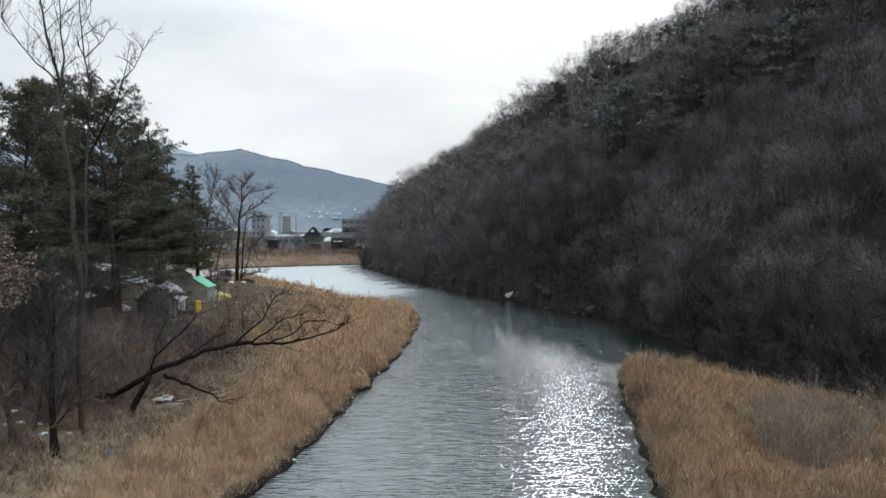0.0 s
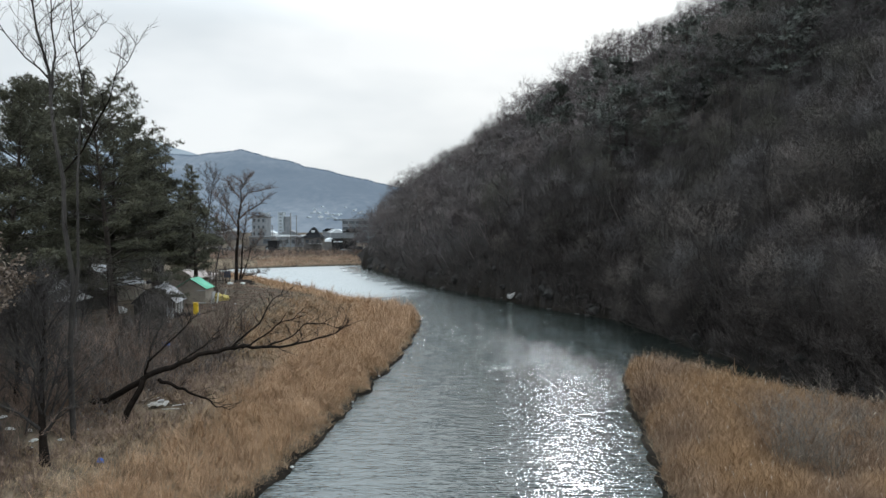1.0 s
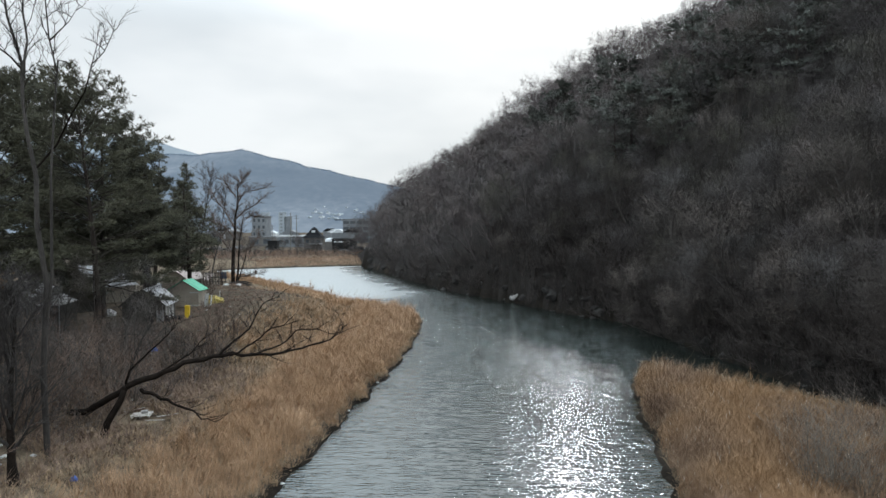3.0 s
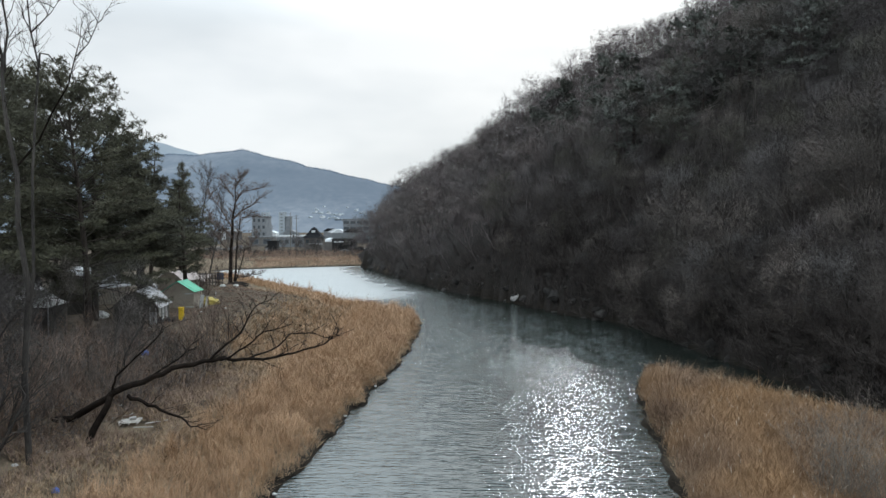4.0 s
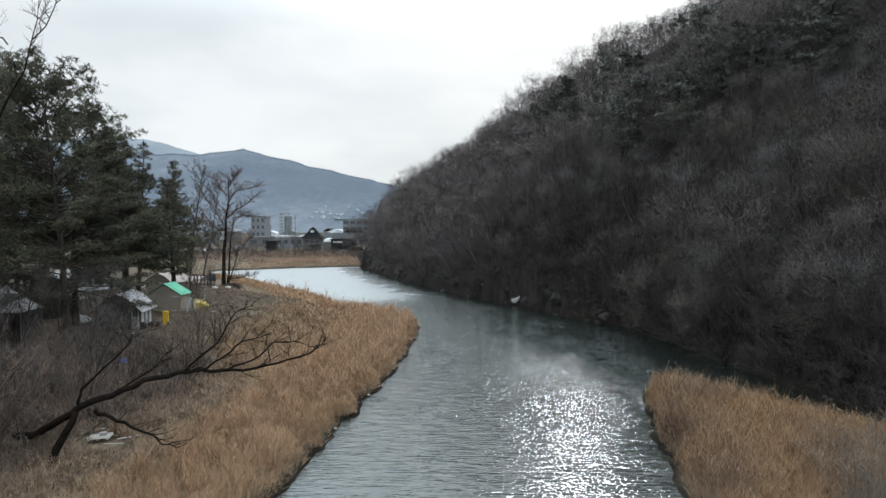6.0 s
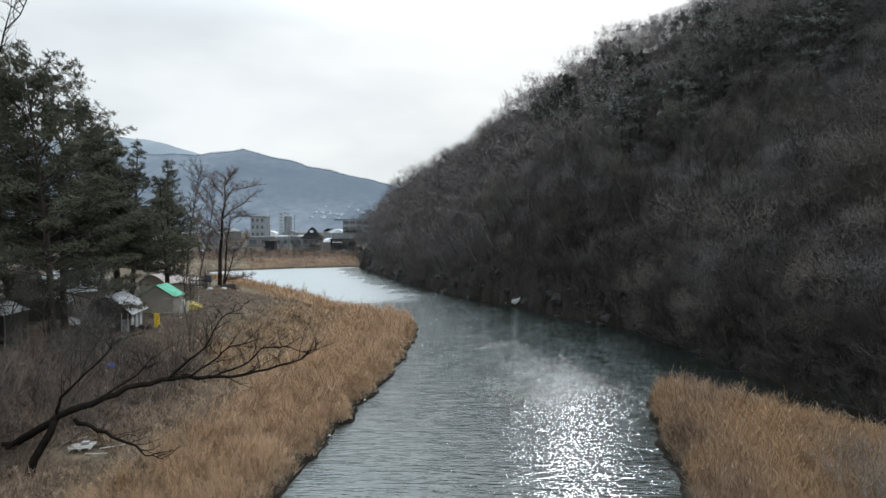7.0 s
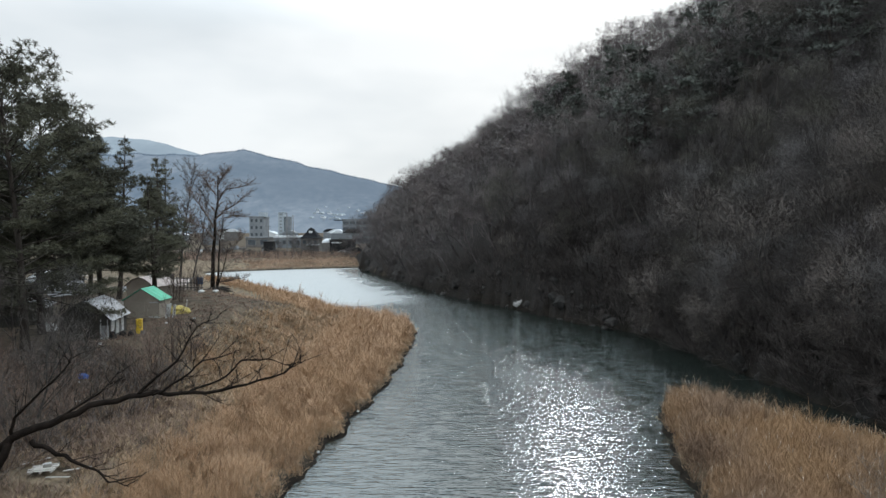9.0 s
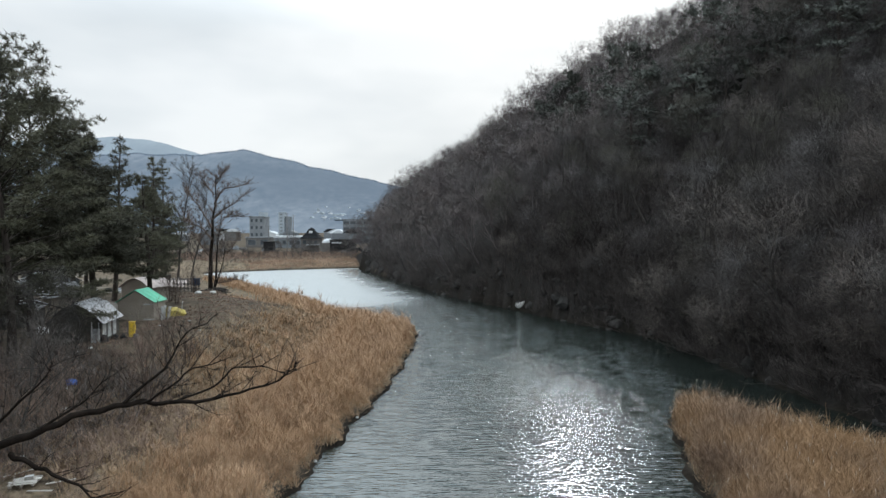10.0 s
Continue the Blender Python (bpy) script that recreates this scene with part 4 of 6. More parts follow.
for x, y, k, pick in ((-26.4, 49.3, 0.62, 1), (-28.6, 48.6, 0.7, 2), (-24.6, 51.2, 0.55, 3), (-30.4, 49.8, 0.6, 4), (-22.9, 55.0, 0.45, 5)):
    tree_thing("small_bare_tree", *HILL_KINDS[pick], pose(x, y, ground_at(x, y), 0, 4, 77 * pick) @ Matrix.Scale(k, 4),
               "small leafless tree before the tents", "tree", "bank brush trees")


def poplar(x, y):
    """The tall pale tree with two stems and few, upswept branches."""
    rng = random.Random(8)
    g = ground_at(x, y)
    root = new("tall_bare_tree")
    root.matrix_world = pose(x, y, g)
    tr, cr = Tubes(), Tubes()
    def at(*pts):
        return [Vector((px - x, rng.uniform(-0.25, 0.25) if i else 0.0, pz - g)) for i, (px, pz) in enumerate(pts)]

    def taper(tb, pts, r0, r1, sides=5):
        tb.path(pts, [r0 + (r1 - r0) * i / (len(pts) - 1) for i in range(len(pts))], sides)

    def wispy(pts, count, lo, length, subs):
        for k in range(count):
            p, d = along(pts, lo + (0.98 - lo) * (k + rng.random()) / count)
            limb = bent(rng, p, (lean_dir(rng, 0.7) + d * 0.5).normalized(), length * rng.uniform(0.5, 1.2), 5, 0.2, 0.14)
            cr.path(limb, [0.024, 0.020, 0.016, 0.012, 0.007], 4)
            sprays(cr, rng, limb, 0.011, subs + 1, length * 0.42, 3, 0.5, 0.0085, 0.5)

    stem = at((-18.8, g - 0.4), (-18.85, g + 4), (-18.8, 10), (-18.95, 12.8), (-19.1, 15.0), (-19.3, 17.0), (-19.5, 18.6), (-19.75, 20.3), (-20.1, 22.2), (-20.4, 23.6), (-20.9, 26.2))
    taper(tr, stem, 0.14, 0.03, 8)
    second = at((-19.6, 19.5), (-19.45, 20.3), (-19.3, 21.2), (-19.38, 22.4), (-19.55, 23.6), (-19.5, 26.0))
    second[0].y = along(stem, 0.72)[0].y
    taper(tr, second, 0.065, 0.02, 6)
    twin = at((-18.7, 8.4), (-18.35, 10.5), (-18.25, 13.0), (-18.3, 15.0), (-18.15, 17.6), (-18.1, 19.8), (-18.28, 21.3), (-18.38, 23.5), (-18.5, 26.3))
    taper(tr, twin, 0.075, 0.02, 6)
    right = at((-18.95, 15.4), (-18.2, 16.5), (-17.3, 17.7), (-16.75, 18.9), (-16.35, 20.1), (-15.85, 20.7), (-15.4, 21.4), (-15.3, 22.1))
    right[0].y = along(stem, 0.46)[0].y
    taper(cr, right, 0.05, 0.012)
    fork = at((-16.35, 20.1), (-16.15, 20.9), (-16.1, 21.8))
    fork[0].y = right[4].y
    taper(cr, fork, 0.026, 0.008)
    left = at((-19.7, 20.0), (-20.2, 20.5), (-20.8, 21.0), (-21.6, 22.1), (-22.3, 23.2), (-22.6, 24.6))
    left[0].y = along(stem, 0.76)[0].y
    taper(cr, left, 0.05, 0.012)
    arm = at((-18.25, 21.2), (-17.75, 21.7), (-17.3, 22.0), (-17.0, 22.9))
    arm[0].y = along(twin, 0.74)[0].y
    taper(cr, arm, 0.035, 0.008)
    stub = at((-18.1, 19.7), (-17.95, 20.3), (-17.6, 20.25), (-17.45, 20.0))
    stub[0].y = twin[5].y
    taper(tr, stub, 0.05, 0.03)
    for pts, count, lo, length, subs in ((stem, 13, 0.60, 2.6, 4), (second, 9, 0.1, 2.2, 4), (twin, 11, 0.60, 2.2, 4), (right, 8, 0.35, 1.3, 3), (left, 9, 0.2, 1.8, 4),
                                         (fork, 2, 0.3, 0.7, 2), (arm, 4, 0.3, 1.2, 3), (stem, 9, 0.28, 0.6, 3), (twin, 8, 0.15, 0.5, 2)):
        wispy(pts, count, lo, length, subs)
    part("trunk", tr.mesh("trunk", BACKLIT_BARK, True), root)
    # near-black crown: its silhouette against the sky is put into the colour
    part("crown", cr.mesh("crown", DARK_BARK), root)
    tagged(root, "tall pale-barked leafless tree with two slender stems", "tree", "bare trees on the bank")


poplar(-18.8, 34.7)


def lake_tree(x, y):
    """The dark spreading tree on the lake bank: two stems, crooked upswept limbs and a haze of twigs."""
    rng = random.Random(19)
    g = ground_at(x, y)
    root = new("bare_tree")
    root.matrix_world = pose(x, y, g)
    tr, cr = Tubes(), Tubes()

    def at(*pts):
        y0 = rng.uniform(-1.6, 1.6)
        return [Vector((px, y0 * i / (len(pts) - 1) + rng.gauss(0, 0.12), pz - g)) for i, (px, pz) in enumerate(pts)]

    def limb(tb, pts, r0, r1, sides=6):
        fine = []
        for a, b in zip(pts, pts[1:]):
            fine += [a.lerp(b, j / 3) + Vector((rng.gauss(0, 0.05), rng.gauss(0, 0.05), rng.gauss(0, 0.05))) for j in range(3)]
        fine.append(pts[-1])
        tb.path(fine, [r0 + (r1 - r0) * i / (len(fine) - 1) for i in range(len(fine))], sides)
        return fine

    stem = limb(tr, at((0, g - 0.5), (0.15, 6.3), (0.35, 10.3), (0.45, 13.7), (0.8, 16.7), (0.9, 20.0)), 0.34, 0.05, 8)
    twin = limb(tr, at((0.5, g - 0.5), (0.9, 5.6), (1.15, 8.7), (1.5, 11.5), (2.0, 14.0)), 0.20, 0.05, 6)
    runs = [stem[6:], twin[5:]]
    for r, pts in ((0.12, ((0.45, 13.7), (1.8, 15.1), (3.6, 16.0), (5.3, 17.5))), (0.10, ((0.7, 15.9), (2.0, 17.9), (4.0, 18.3), (5.6, 18.7))),
                   (0.07, ((0.9, 18.3), (1.7, 19.5), (2.4, 20.4))), (0.11, ((0.4, 11.1), (-0.9, 12.7), (-2.0, 13.1), (-2.8, 13.9))),
                   (0.11, ((0.4, 12.7), (-1.2, 15.1), (-2.4, 16.7), (-3.2, 17.9))), (0.08, ((0.8, 17.1), (-0.4, 18.7), (-1.4, 19.9))),
                   (0.07, ((0.6, 5.0), (2.0, 5.1), (4.4, 5.5))), (0.08, ((1.2, 8.7), (2.9, 9.5), (4.1, 11.5))),
                   (0.10, ((0.2, 8.3), (-1.6, 10.7), (-2.4, 11.5), (-3.9, 13.4))), (0.08, ((2.0, 14.0), (3.0, 14.4), (4.4, 14.2)))):
        runs.append(limb(cr, at(*pts), r * 1.15, 0.025, 5))
    for pts in runs:
        sprays(cr, rng, pts, 0.030, 34, 1.5, 11, 0.8, 0.017, 0.15, 0.1)
    part("trunk", tr.mesh("trunk", DARK_BARK, True), root)
    part("crown", cr.mesh("crown", BUSH_STEM), root)
    tagged(root, "dark leafless two-stemmed tree on the lake bank", "tree", "bare trees on the bank")


lake_tree(-32.9, 108.0)


def leaning_tree():
    """The half-fallen tree that reaches out over the reeds."""
    rng = random.Random(12)
    base = Vector((-17.9, 37.4, ground_at(-17.9, 37.4)))
    root = new("leaning_tree")
    root.matrix_world = Matrix.Translation(base)
    tr, cr = Tubes(), Tubes()

    def rel(pts):
        return [Vector(p) - base for p in pts]

    def fine(pts, k=3):
        out = []
        for a, b in zip(pts, pts[1:]):
            for j in range(k):
                out.append(a.lerp(b, j / k) + Vector((rng.gauss(0, 0.035), rng.gauss(0, 0.03), rng.gauss(0, 0.04))))
        return out + [pts[-1]]

    def taper(tb, pts, r0, r1, sides=7):
        n = len(pts)
        tb.path(pts, [r0 + (r1 - r0) * i / (n - 1) for i in range(n)], sides)

    leg = fine(rel([(-18.0, 37.35, 1.2), (-17.45, 37.7, 2.73), (-16.75, 38.0, 4.35)]))
    stump = fine(rel([(-24.6, 40.6, ground_at(-24.6, 40.6) - 0.4), (-22.6, 39.8, 2.3), (-20.8, 39.2, 2.7), (-19.0, 38.6, 3.15), (-17.75, 38.3, 3.85), (-16.68, 38.0, 4.46)]))
    main = fine(rel([(-16.68, 38.0, 4.46), (-15.35, 38.4, 4.97), (-14.03, 38.9, 5.56), (-12.67, 39.4, 5.8), (-11.26, 39.9, 5.74), (-9.79, 40.3, 5.71),
                     (-8.27, 40.7, 5.99), (-6.7, 41.0, 6.43), (-5.9, 41.2, 6.85)]))
    taper(tr, leg, 0.20, 0.15)
    taper(tr, stump, 0.20, 0.17)
    taper(tr, main[:14], 0.17, 0.085)
    taper(tr, main[13:], 0.085, 0.015)
    limbs = [
        (0.085, [(-12.39, 39.5, 5.79), (-11.54, 39.8, 6.56), (-10.7, 40.2, 7.53), (-10.3, 40.5, 8.46), (-9.41, 40.8, 8.83)]),
        (0.070, [(-11.83, 39.7, 5.77), (-10.34, 39.0, 6.63), (-9.29, 38.6, 7.39), (-8.12, 38.2, 7.76)]),
        (0.065, [(-10.69, 40.1, 5.72), (-9.38, 40.6, 6.17), (-8.66, 41.0, 6.84), (-7.43, 41.4, 6.94), (-6.51, 41.8, 6.54)]),
        (0.13, [(-16.02, 38.2, 4.34), (-15.18, 38.0, 4.08), (-14.19, 37.8, 3.66), (-13.07, 37.6, 3.37), (-12.59, 37.5, 2.99), (-11.81, 37.4, 2.83)]),
        (0.09, [(-16.68, 38.0, 4.54), (-16.41, 37.8, 5.34), (-15.25, 37.6, 6.36), (-14.16, 37.5, 7.34), (-13.81, 37.4, 7.95)]),
        (0.07, [(-15.04, 38.4, 5.13), (-13.92, 39.4, 5.92), (-13.28, 40.2, 6.73)]),
    ]
    for r, pts in limbs:
        pts = fine(rel(pts))
        taper(cr, pts, r * 0.85, 0.014, 5)
        sprays(cr, rng, pts, 0.022, 11, 1.05, 6, 0.6, 0.011, 0.35, 0.2)
    sprays(cr, rng, main[10:], 0.024, 22, 1.3, 7, 0.65, 0.011, 0.3)
    sprays(cr, rng, main[2:12], 0.020, 10, 1.2, 5, 0.6, 0.011, 0.6)
    part("trunk", tr.mesh("trunk", DARK_BARK, True), root)
    part("crown", cr.mesh("crown", DARK_BARK), root)
    tagged(root, "dark half-fallen leafless tree leaning over the reeds", "tree", "bare trees on the bank")


leaning_tree()


def withered_oak(x, y, top):
    """A small oak that has kept its brown leaves."""
    rng = random.Random(31)
    g = ground_at(x, y)
    tr, cr = bare_tree(33, (top - g) * 1.0, limbs=12, subs=6, twigs=4, spread_out=0.34, trunk_r=0.15, low=0.4, twig_r=0.010)
    root = tree_thing("oak_tree", tr.mesh("trunk", BARK, True), cr.mesh("crown", BARK), pose(x, y, g),
                      "oak still holding its withered pale brown leaves", "tree", "bare trees on the bank")
    pts, _ = cr.arrays()
    high = pts[pts[:, 2] > (top - g) * 0.50]
    v, f = [], []
    for k in range(7000):
        p = Vector(high[rng.randrange(len(high))]) + Vector((rng.gauss(0, 0.12), rng.gauss(0, 0.12), rng.gauss(0, 0.12)))
        a = lean_dir(rng, rng.uniform(-0.8, 0.3)) * rng.uniform(0.12, 0.20)
        w = a.cross(lean_dir(rng, 0.4)).normalized() * 0.055
        n0 = len(v)
        v += [p, p + a * 0.5 + w, p + a, p + a * 0.5 - w]
        f += [(n0, n0 + 1, n0 + 2), (n0, n0 + 2, n0 + 3)]
    part("leaves", fast_mesh("leaves", np.array([tuple(q) for q in v]), f, DEAD_LEAF), root, "curled pale brown leaves")


withered_oak(-20.4, 31.7, 15.5)


# ---------------------------------------------------------------- brush
def shrub(seed, height, stems, spread_out=0.45, r=0.016):
    """Arrays of a leafless many-stemmed bush."""
    rng = random.Random(seed)
    tb = Tubes()
    for k in range(stems):
        a = rng.uniform(0, 2 * math.pi)
        d = Vector((math.cos(a) * spread_out * rng.random(), math.sin(a) * spread_out * rng.random(), 1)).normalized()
        st = bent(rng, (math.cos(a) * 0.25 * rng.random(), math.sin(a) * 0.25 * rng.random(), -0.15), d, height * rng.uniform(0.6, 1.1), 4, 0.14, 0.05)
        tb.path(st, [r, r * 0.8, r * 0.55, r * 0.25], 3)
        sprays(tb, rng, st, r * 0.5, 6, height * 0.26, 4, height * 0.17, r * 0.38, 0.6, 0.15, True)
    return tb.arrays()


def thicket(name, label, kinds, places, mat):
    """Many small bushes that nobody could count, as one object."""
    vs, fs, n0 = [], [], 0
    for k, m in places:
        v, f = kinds[k]
        a = np.array(m)
        vs.append(v @ a[:3, :3].T + a[:3, 3])
        fs.append(f + n0)
        n0 += len(v)
    return tagged(new(name, fast_mesh(name, np.concatenate(vs), np.concatenate(fs), mat)), label, "brush", kind="stuff")


BRUSH = [shrub(500 + s, 3.0 + 0.4 * (s % 3), 9, 0.85, 0.02) for s in range(6)]
BRUSH_ME = [fast_mesh("shrub", v, f, BRAMBLE if s % 3 else PALE_TWIG) for s, (v, f) in enumerate(BRUSH)]
WAND = fast_mesh("shrub", *shrub(520, 4.6, 11, 0.55, 0.030), BUSH_STEM)
FAR_BRUSH = [shrub(540 + s, 3.2, 5, 0.9, 0.035) for s in range(4)]
SHORE_BRUSH = [shrub(550 + s, 3.2, 6, 0.95, 0.028) for s in range(4)]
GREY_BUSH = [fast_mesh("shrub", *shrub(530 + s, 3.1, 17, 0.75, 0.014), BUSH_TWIG) for s in range(2)]
rng = random.Random(14)
for x, y in scatter(rng, -34, -12, 24, 68, 1.8):
    z, sd, kind = plan(x, y)
    edge = 9.2 if y < 56 else 11.8
    if sd[0] < edge + rng.uniform(0, 2.5) or kind[0] != 1 or (y > 51 and sd[0] > 14.5) or (abs(x + 20.5) < 1.3 and 45 < y < 51.5) or (sd[0] > 17 and rng.random() < 0.5) or (y > 48 and rng.random() < 0.6):
        continue
    ob = tagged(new("shrub", BRUSH_ME[rng.randrange(6)]), "tangled leafless brown brush on the bank", "shrub", "bank brush")
    ob.matrix_world = pose(x, y, z[0], rng.gauss(0, 8), rng.gauss(0, 8), rng.uniform(0, 360)) @ Matrix.Scale(rng.uniform(0.7, 1.25), 4)
for x, y, k in ((-20.6, 31.0, 0.62), (-21.4, 30.2, 0.7), (-19.8, 30.0, 0.5), (-20.4, 29.0, 0.6), (-22.0, 31.6, 0.7), (-21.4, 28.4, 0.6)):
    ob = tagged(new("shrub", BRUSH_ME[int(k * 100) % 6]), "low dark leafless bush at the near edge of the straw", "shrub", "bank brush")
    ob.matrix_world = pose(x, y, ground_at(x, y), 0, 0, 170 * k) @ Matrix.Scale(k, 4)
tb, tangle_rng = Tubes(), random.Random(77)
for k in range(900):
    x, y = tangle_rng.uniform(-31, -17), tangle_rng.uniform(30, 53)
    z, sd, kind = plan(x, y)
    if kind[0] != 1 or sd[0] < 9.5 or sd[0] > 21 or (abs(x + 20.5) < 1.3 and 45 < y < 51.5) or math.hypot(x + 21.2, y - 33.8) < 2.4:
        continue
    p, a, rise = Vector((x, y, z[0] + tangle_rng.uniform(0, 0.5))), tangle_rng.uniform(0, 2 * math.pi), tangle_rng.uniform(0.3, 1.1)
    pts = [p]
    for i in range(6):
        a += tangle_rng.gauss(0, 0.55)
        p = p + Vector((math.cos(a), math.sin(a), rise * (1 - 0.45 * i) + tangle_rng.gauss(0, 0.2))) * tangle_rng.uniform(0.2, 0.45)
        p.z = max(p.z, z[0] + 0.08)
        pts.append(p)
    thick = tangle_rng.uniform(0.010, 0.021)
    tb.path(pts, [thick * (1 - 0.12 * i) for i in range(7)], 3)
tagged(new("fallen_twigs", tb.mesh("fallen_twigs", TANGLE)), "tangle of pale crooked fallen twigs in the brush", "twigs", kind="stuff")
foot_line = [Vector((p[0], p[1], 0)) for p in HILL_FOOT[:14]]
places = []
for k in range(330):
    p, d = along(foot_line, rng.random() ** 0.75)
    q = p + Vector((rng.uniform(-0.3, 2.6), rng.uniform(-0.4, 1.2), 0))
    if 112 < q.y < 120:
        continue
    places.append((k % 4, pose(q.x, q.y, ground_at(q.x, q.y), rng.gauss(0, 10), -rng.uniform(5, 45), rng.uniform(-30, 30)) @ pose(0, 0, 0, 0, 0, rng.uniform(0, 360))
                   @ Matrix.Scale(rng.uniform(0.7, 1.35) * (1.3 if q.y < 100 else 1.0), 4)))
thicket("shore_brush", "dark leafless brush hanging over the water's edge", SHORE_BRUSH, places, TWIG)
for x, y, k in ((-17.2, 52.2, 1.1), (-18.8, 59, 1.0), (-18.0, 60.5, 0.8), (-29.5, 86, 0.9), (-28.0, 84, 0.8), (-31, 97, 0.9)):
    ob = tagged(new("shrub", WAND), "upright leafless many-stemmed shrub", "shrub", "bank brush")
    ob.matrix_world = pose(x, y, ground_at(x, y), 0, 0, 70 * k) @ Matrix.Scale(k, 4)
places = []
for x, y in scatter(rng, -95, -24, 205, 278, 5.6):
    z, sd, kind = plan(x, y)
    if kind[0] == 1 and sd[0] > 19:
        places.append((rng.randrange(4), pose(x, y, z[0], 0, 0, rng.uniform(0, 360)) @ Matrix.Scale(rng.uniform(0.6, 1.1), 4)))
thicket("village_brush", "low leafless brush before the village", FAR_BRUSH, places, TWIG)
for k, (x, y) in enumerate([(20.3, 38.5), (21.6, 36.6), (18.6, 35.5), (23.0, 39.2), (19.5, 40.8), (24.5, 36.5), (17.0, 33.4), (22.4, 41.5), (25.8, 39.4), (21.2, 34.2), (17.4, 37.6), (27.0, 36.0), (17.9, 32.6), (16.2, 33.6)]):
    ob = tagged(new("shrub", GREY_BUSH[k % 2]), "fine grey leafless bush among the reeds", "shrub", "reed-bed bushes")
    ob.matrix_world = pose(x, y, ground_at(x, y), 0, 0, 51 * k) @ Matrix.Scale((1.15 if k in (6, 12, 13) else 1.0 if k == 2 else 0.8) + 0.1 * (k % 3), 4)


# ---------------------------------------------------------------- reeds and straw
def blades(x, y, z, high, lean, width, leaves, gen, plume=None, sway=0.0):
    """Stalks (three-sided tapering), each with drooping leaves and, where asked, a feathery head."""
    n = len(x)
    a = gen.uniform(0, 2 * math.pi, n)
    ln = np.abs(gen.normal(0, lean, n))
    base = np.stack([x, y, z - 0.1], 1)
    # whole tussocks lie over the same way
    blow, laid = 3.1 * waves(x, y, 5.0, 2.0) + 0.8, sway * (0.5 + 0.5 * waves(x, y, 3.1, 6.0)) * high
    tip = base + np.stack([np.cos(a) * ln * high + np.cos(blow) * laid, np.sin(a) * ln * high + np.sin(blow) * laid, high - 0.35 * laid], 1)
    g = gen.uniform(0, 2 * math.pi, n)
    flat = np.stack([np.cos(g), np.sin(g), np.zeros(n)], 1) * width[:, None]
    bend = base + (tip - base) * 0.55 + np.stack([-np.cos(a), -np.sin(a), np.zeros(n)], 1) * (ln * high * 0.14)[:, None]
    v = [np.stack([base + flat, base - flat, bend + flat * 0.9, bend - flat * 0.9, tip], 1).reshape(-1, 3)]
    i = np.arange(n) * 5
    f = [np.concatenate([np.stack([i, i + 1, i + 3], 1), np.stack([i, i + 3, i + 2], 1), np.stack([i + 2, i + 3, i + 4], 1)])]
    n0 = 5 * n
    for k in range(leaves):
        t = gen.uniform(0.25, 0.8, n)[:, None]
        p = base + (tip - base) * t
        b = gen.uniform(0, 2 * math.pi, n)
        L = high * gen.uniform(0.30, 0.60, n)
        out = np.stack([np.cos(b) * L * 0.75, np.sin(b) * L * 0.75, L * gen.uniform(0.15, 1.0, n)], 1)
        w = np.stack([-np.sin(b), np.cos(b), np.zeros(n)], 1) * width[:, None] * 1.15
        v.append(np.stack([p + w, p - w, p + out], 1).reshape(-1, 3))
        i = n0 + np.arange(n) * 3
        f.append(np.stack([i, i + 1, i + 2], 1))
        n0 += 3 * n
    mats = np.zeros(sum(len(q) for q in f), dtype=np.int32)
    if plume is not None:
        s = np.where(plume)[0]
        m = len(s)
        t0, d = tip[s], (tip - base)[s]
        d = d / np.linalg.norm(d, axis=1)[:, None]
        wind = gen.uniform(0, 2 * math.pi, m)
        droop = np.stack([np.cos(wind), np.sin(wind), np.zeros(m)], 1) * 0.10
        c = t0 - d * 0.12
        e = t0 + d * 0.20 + droop
        mid = (c + e) / 2
        q = [mid + np.stack([np.cos(g[s] + k * 2.094) * 0.016, np.sin(g[s] + k * 2.094) * 0.016, np.zeros(m)], 1) for k in range(3)]
        v.append(np.stack([c, *q, e], 1).reshape(-1, 3))
        i = n0 + np.arange(m) * 5
        extra = np.concatenate([np.stack([i, i + 1 + k, i + 1 + (k + 1) % 3], 1) for k in range(3)] + [np.stack([i + 4, i + 1 + (k + 1) % 3, i + 1 + k], 1) for k in range(3)])
        f.append(extra)
        mats = np.concatenate([mats, np.ones(len(extra), dtype=np.int32)])
    return np.concatenate(v), np.concatenate(f), mats


gen = np.random.default_rng(4)


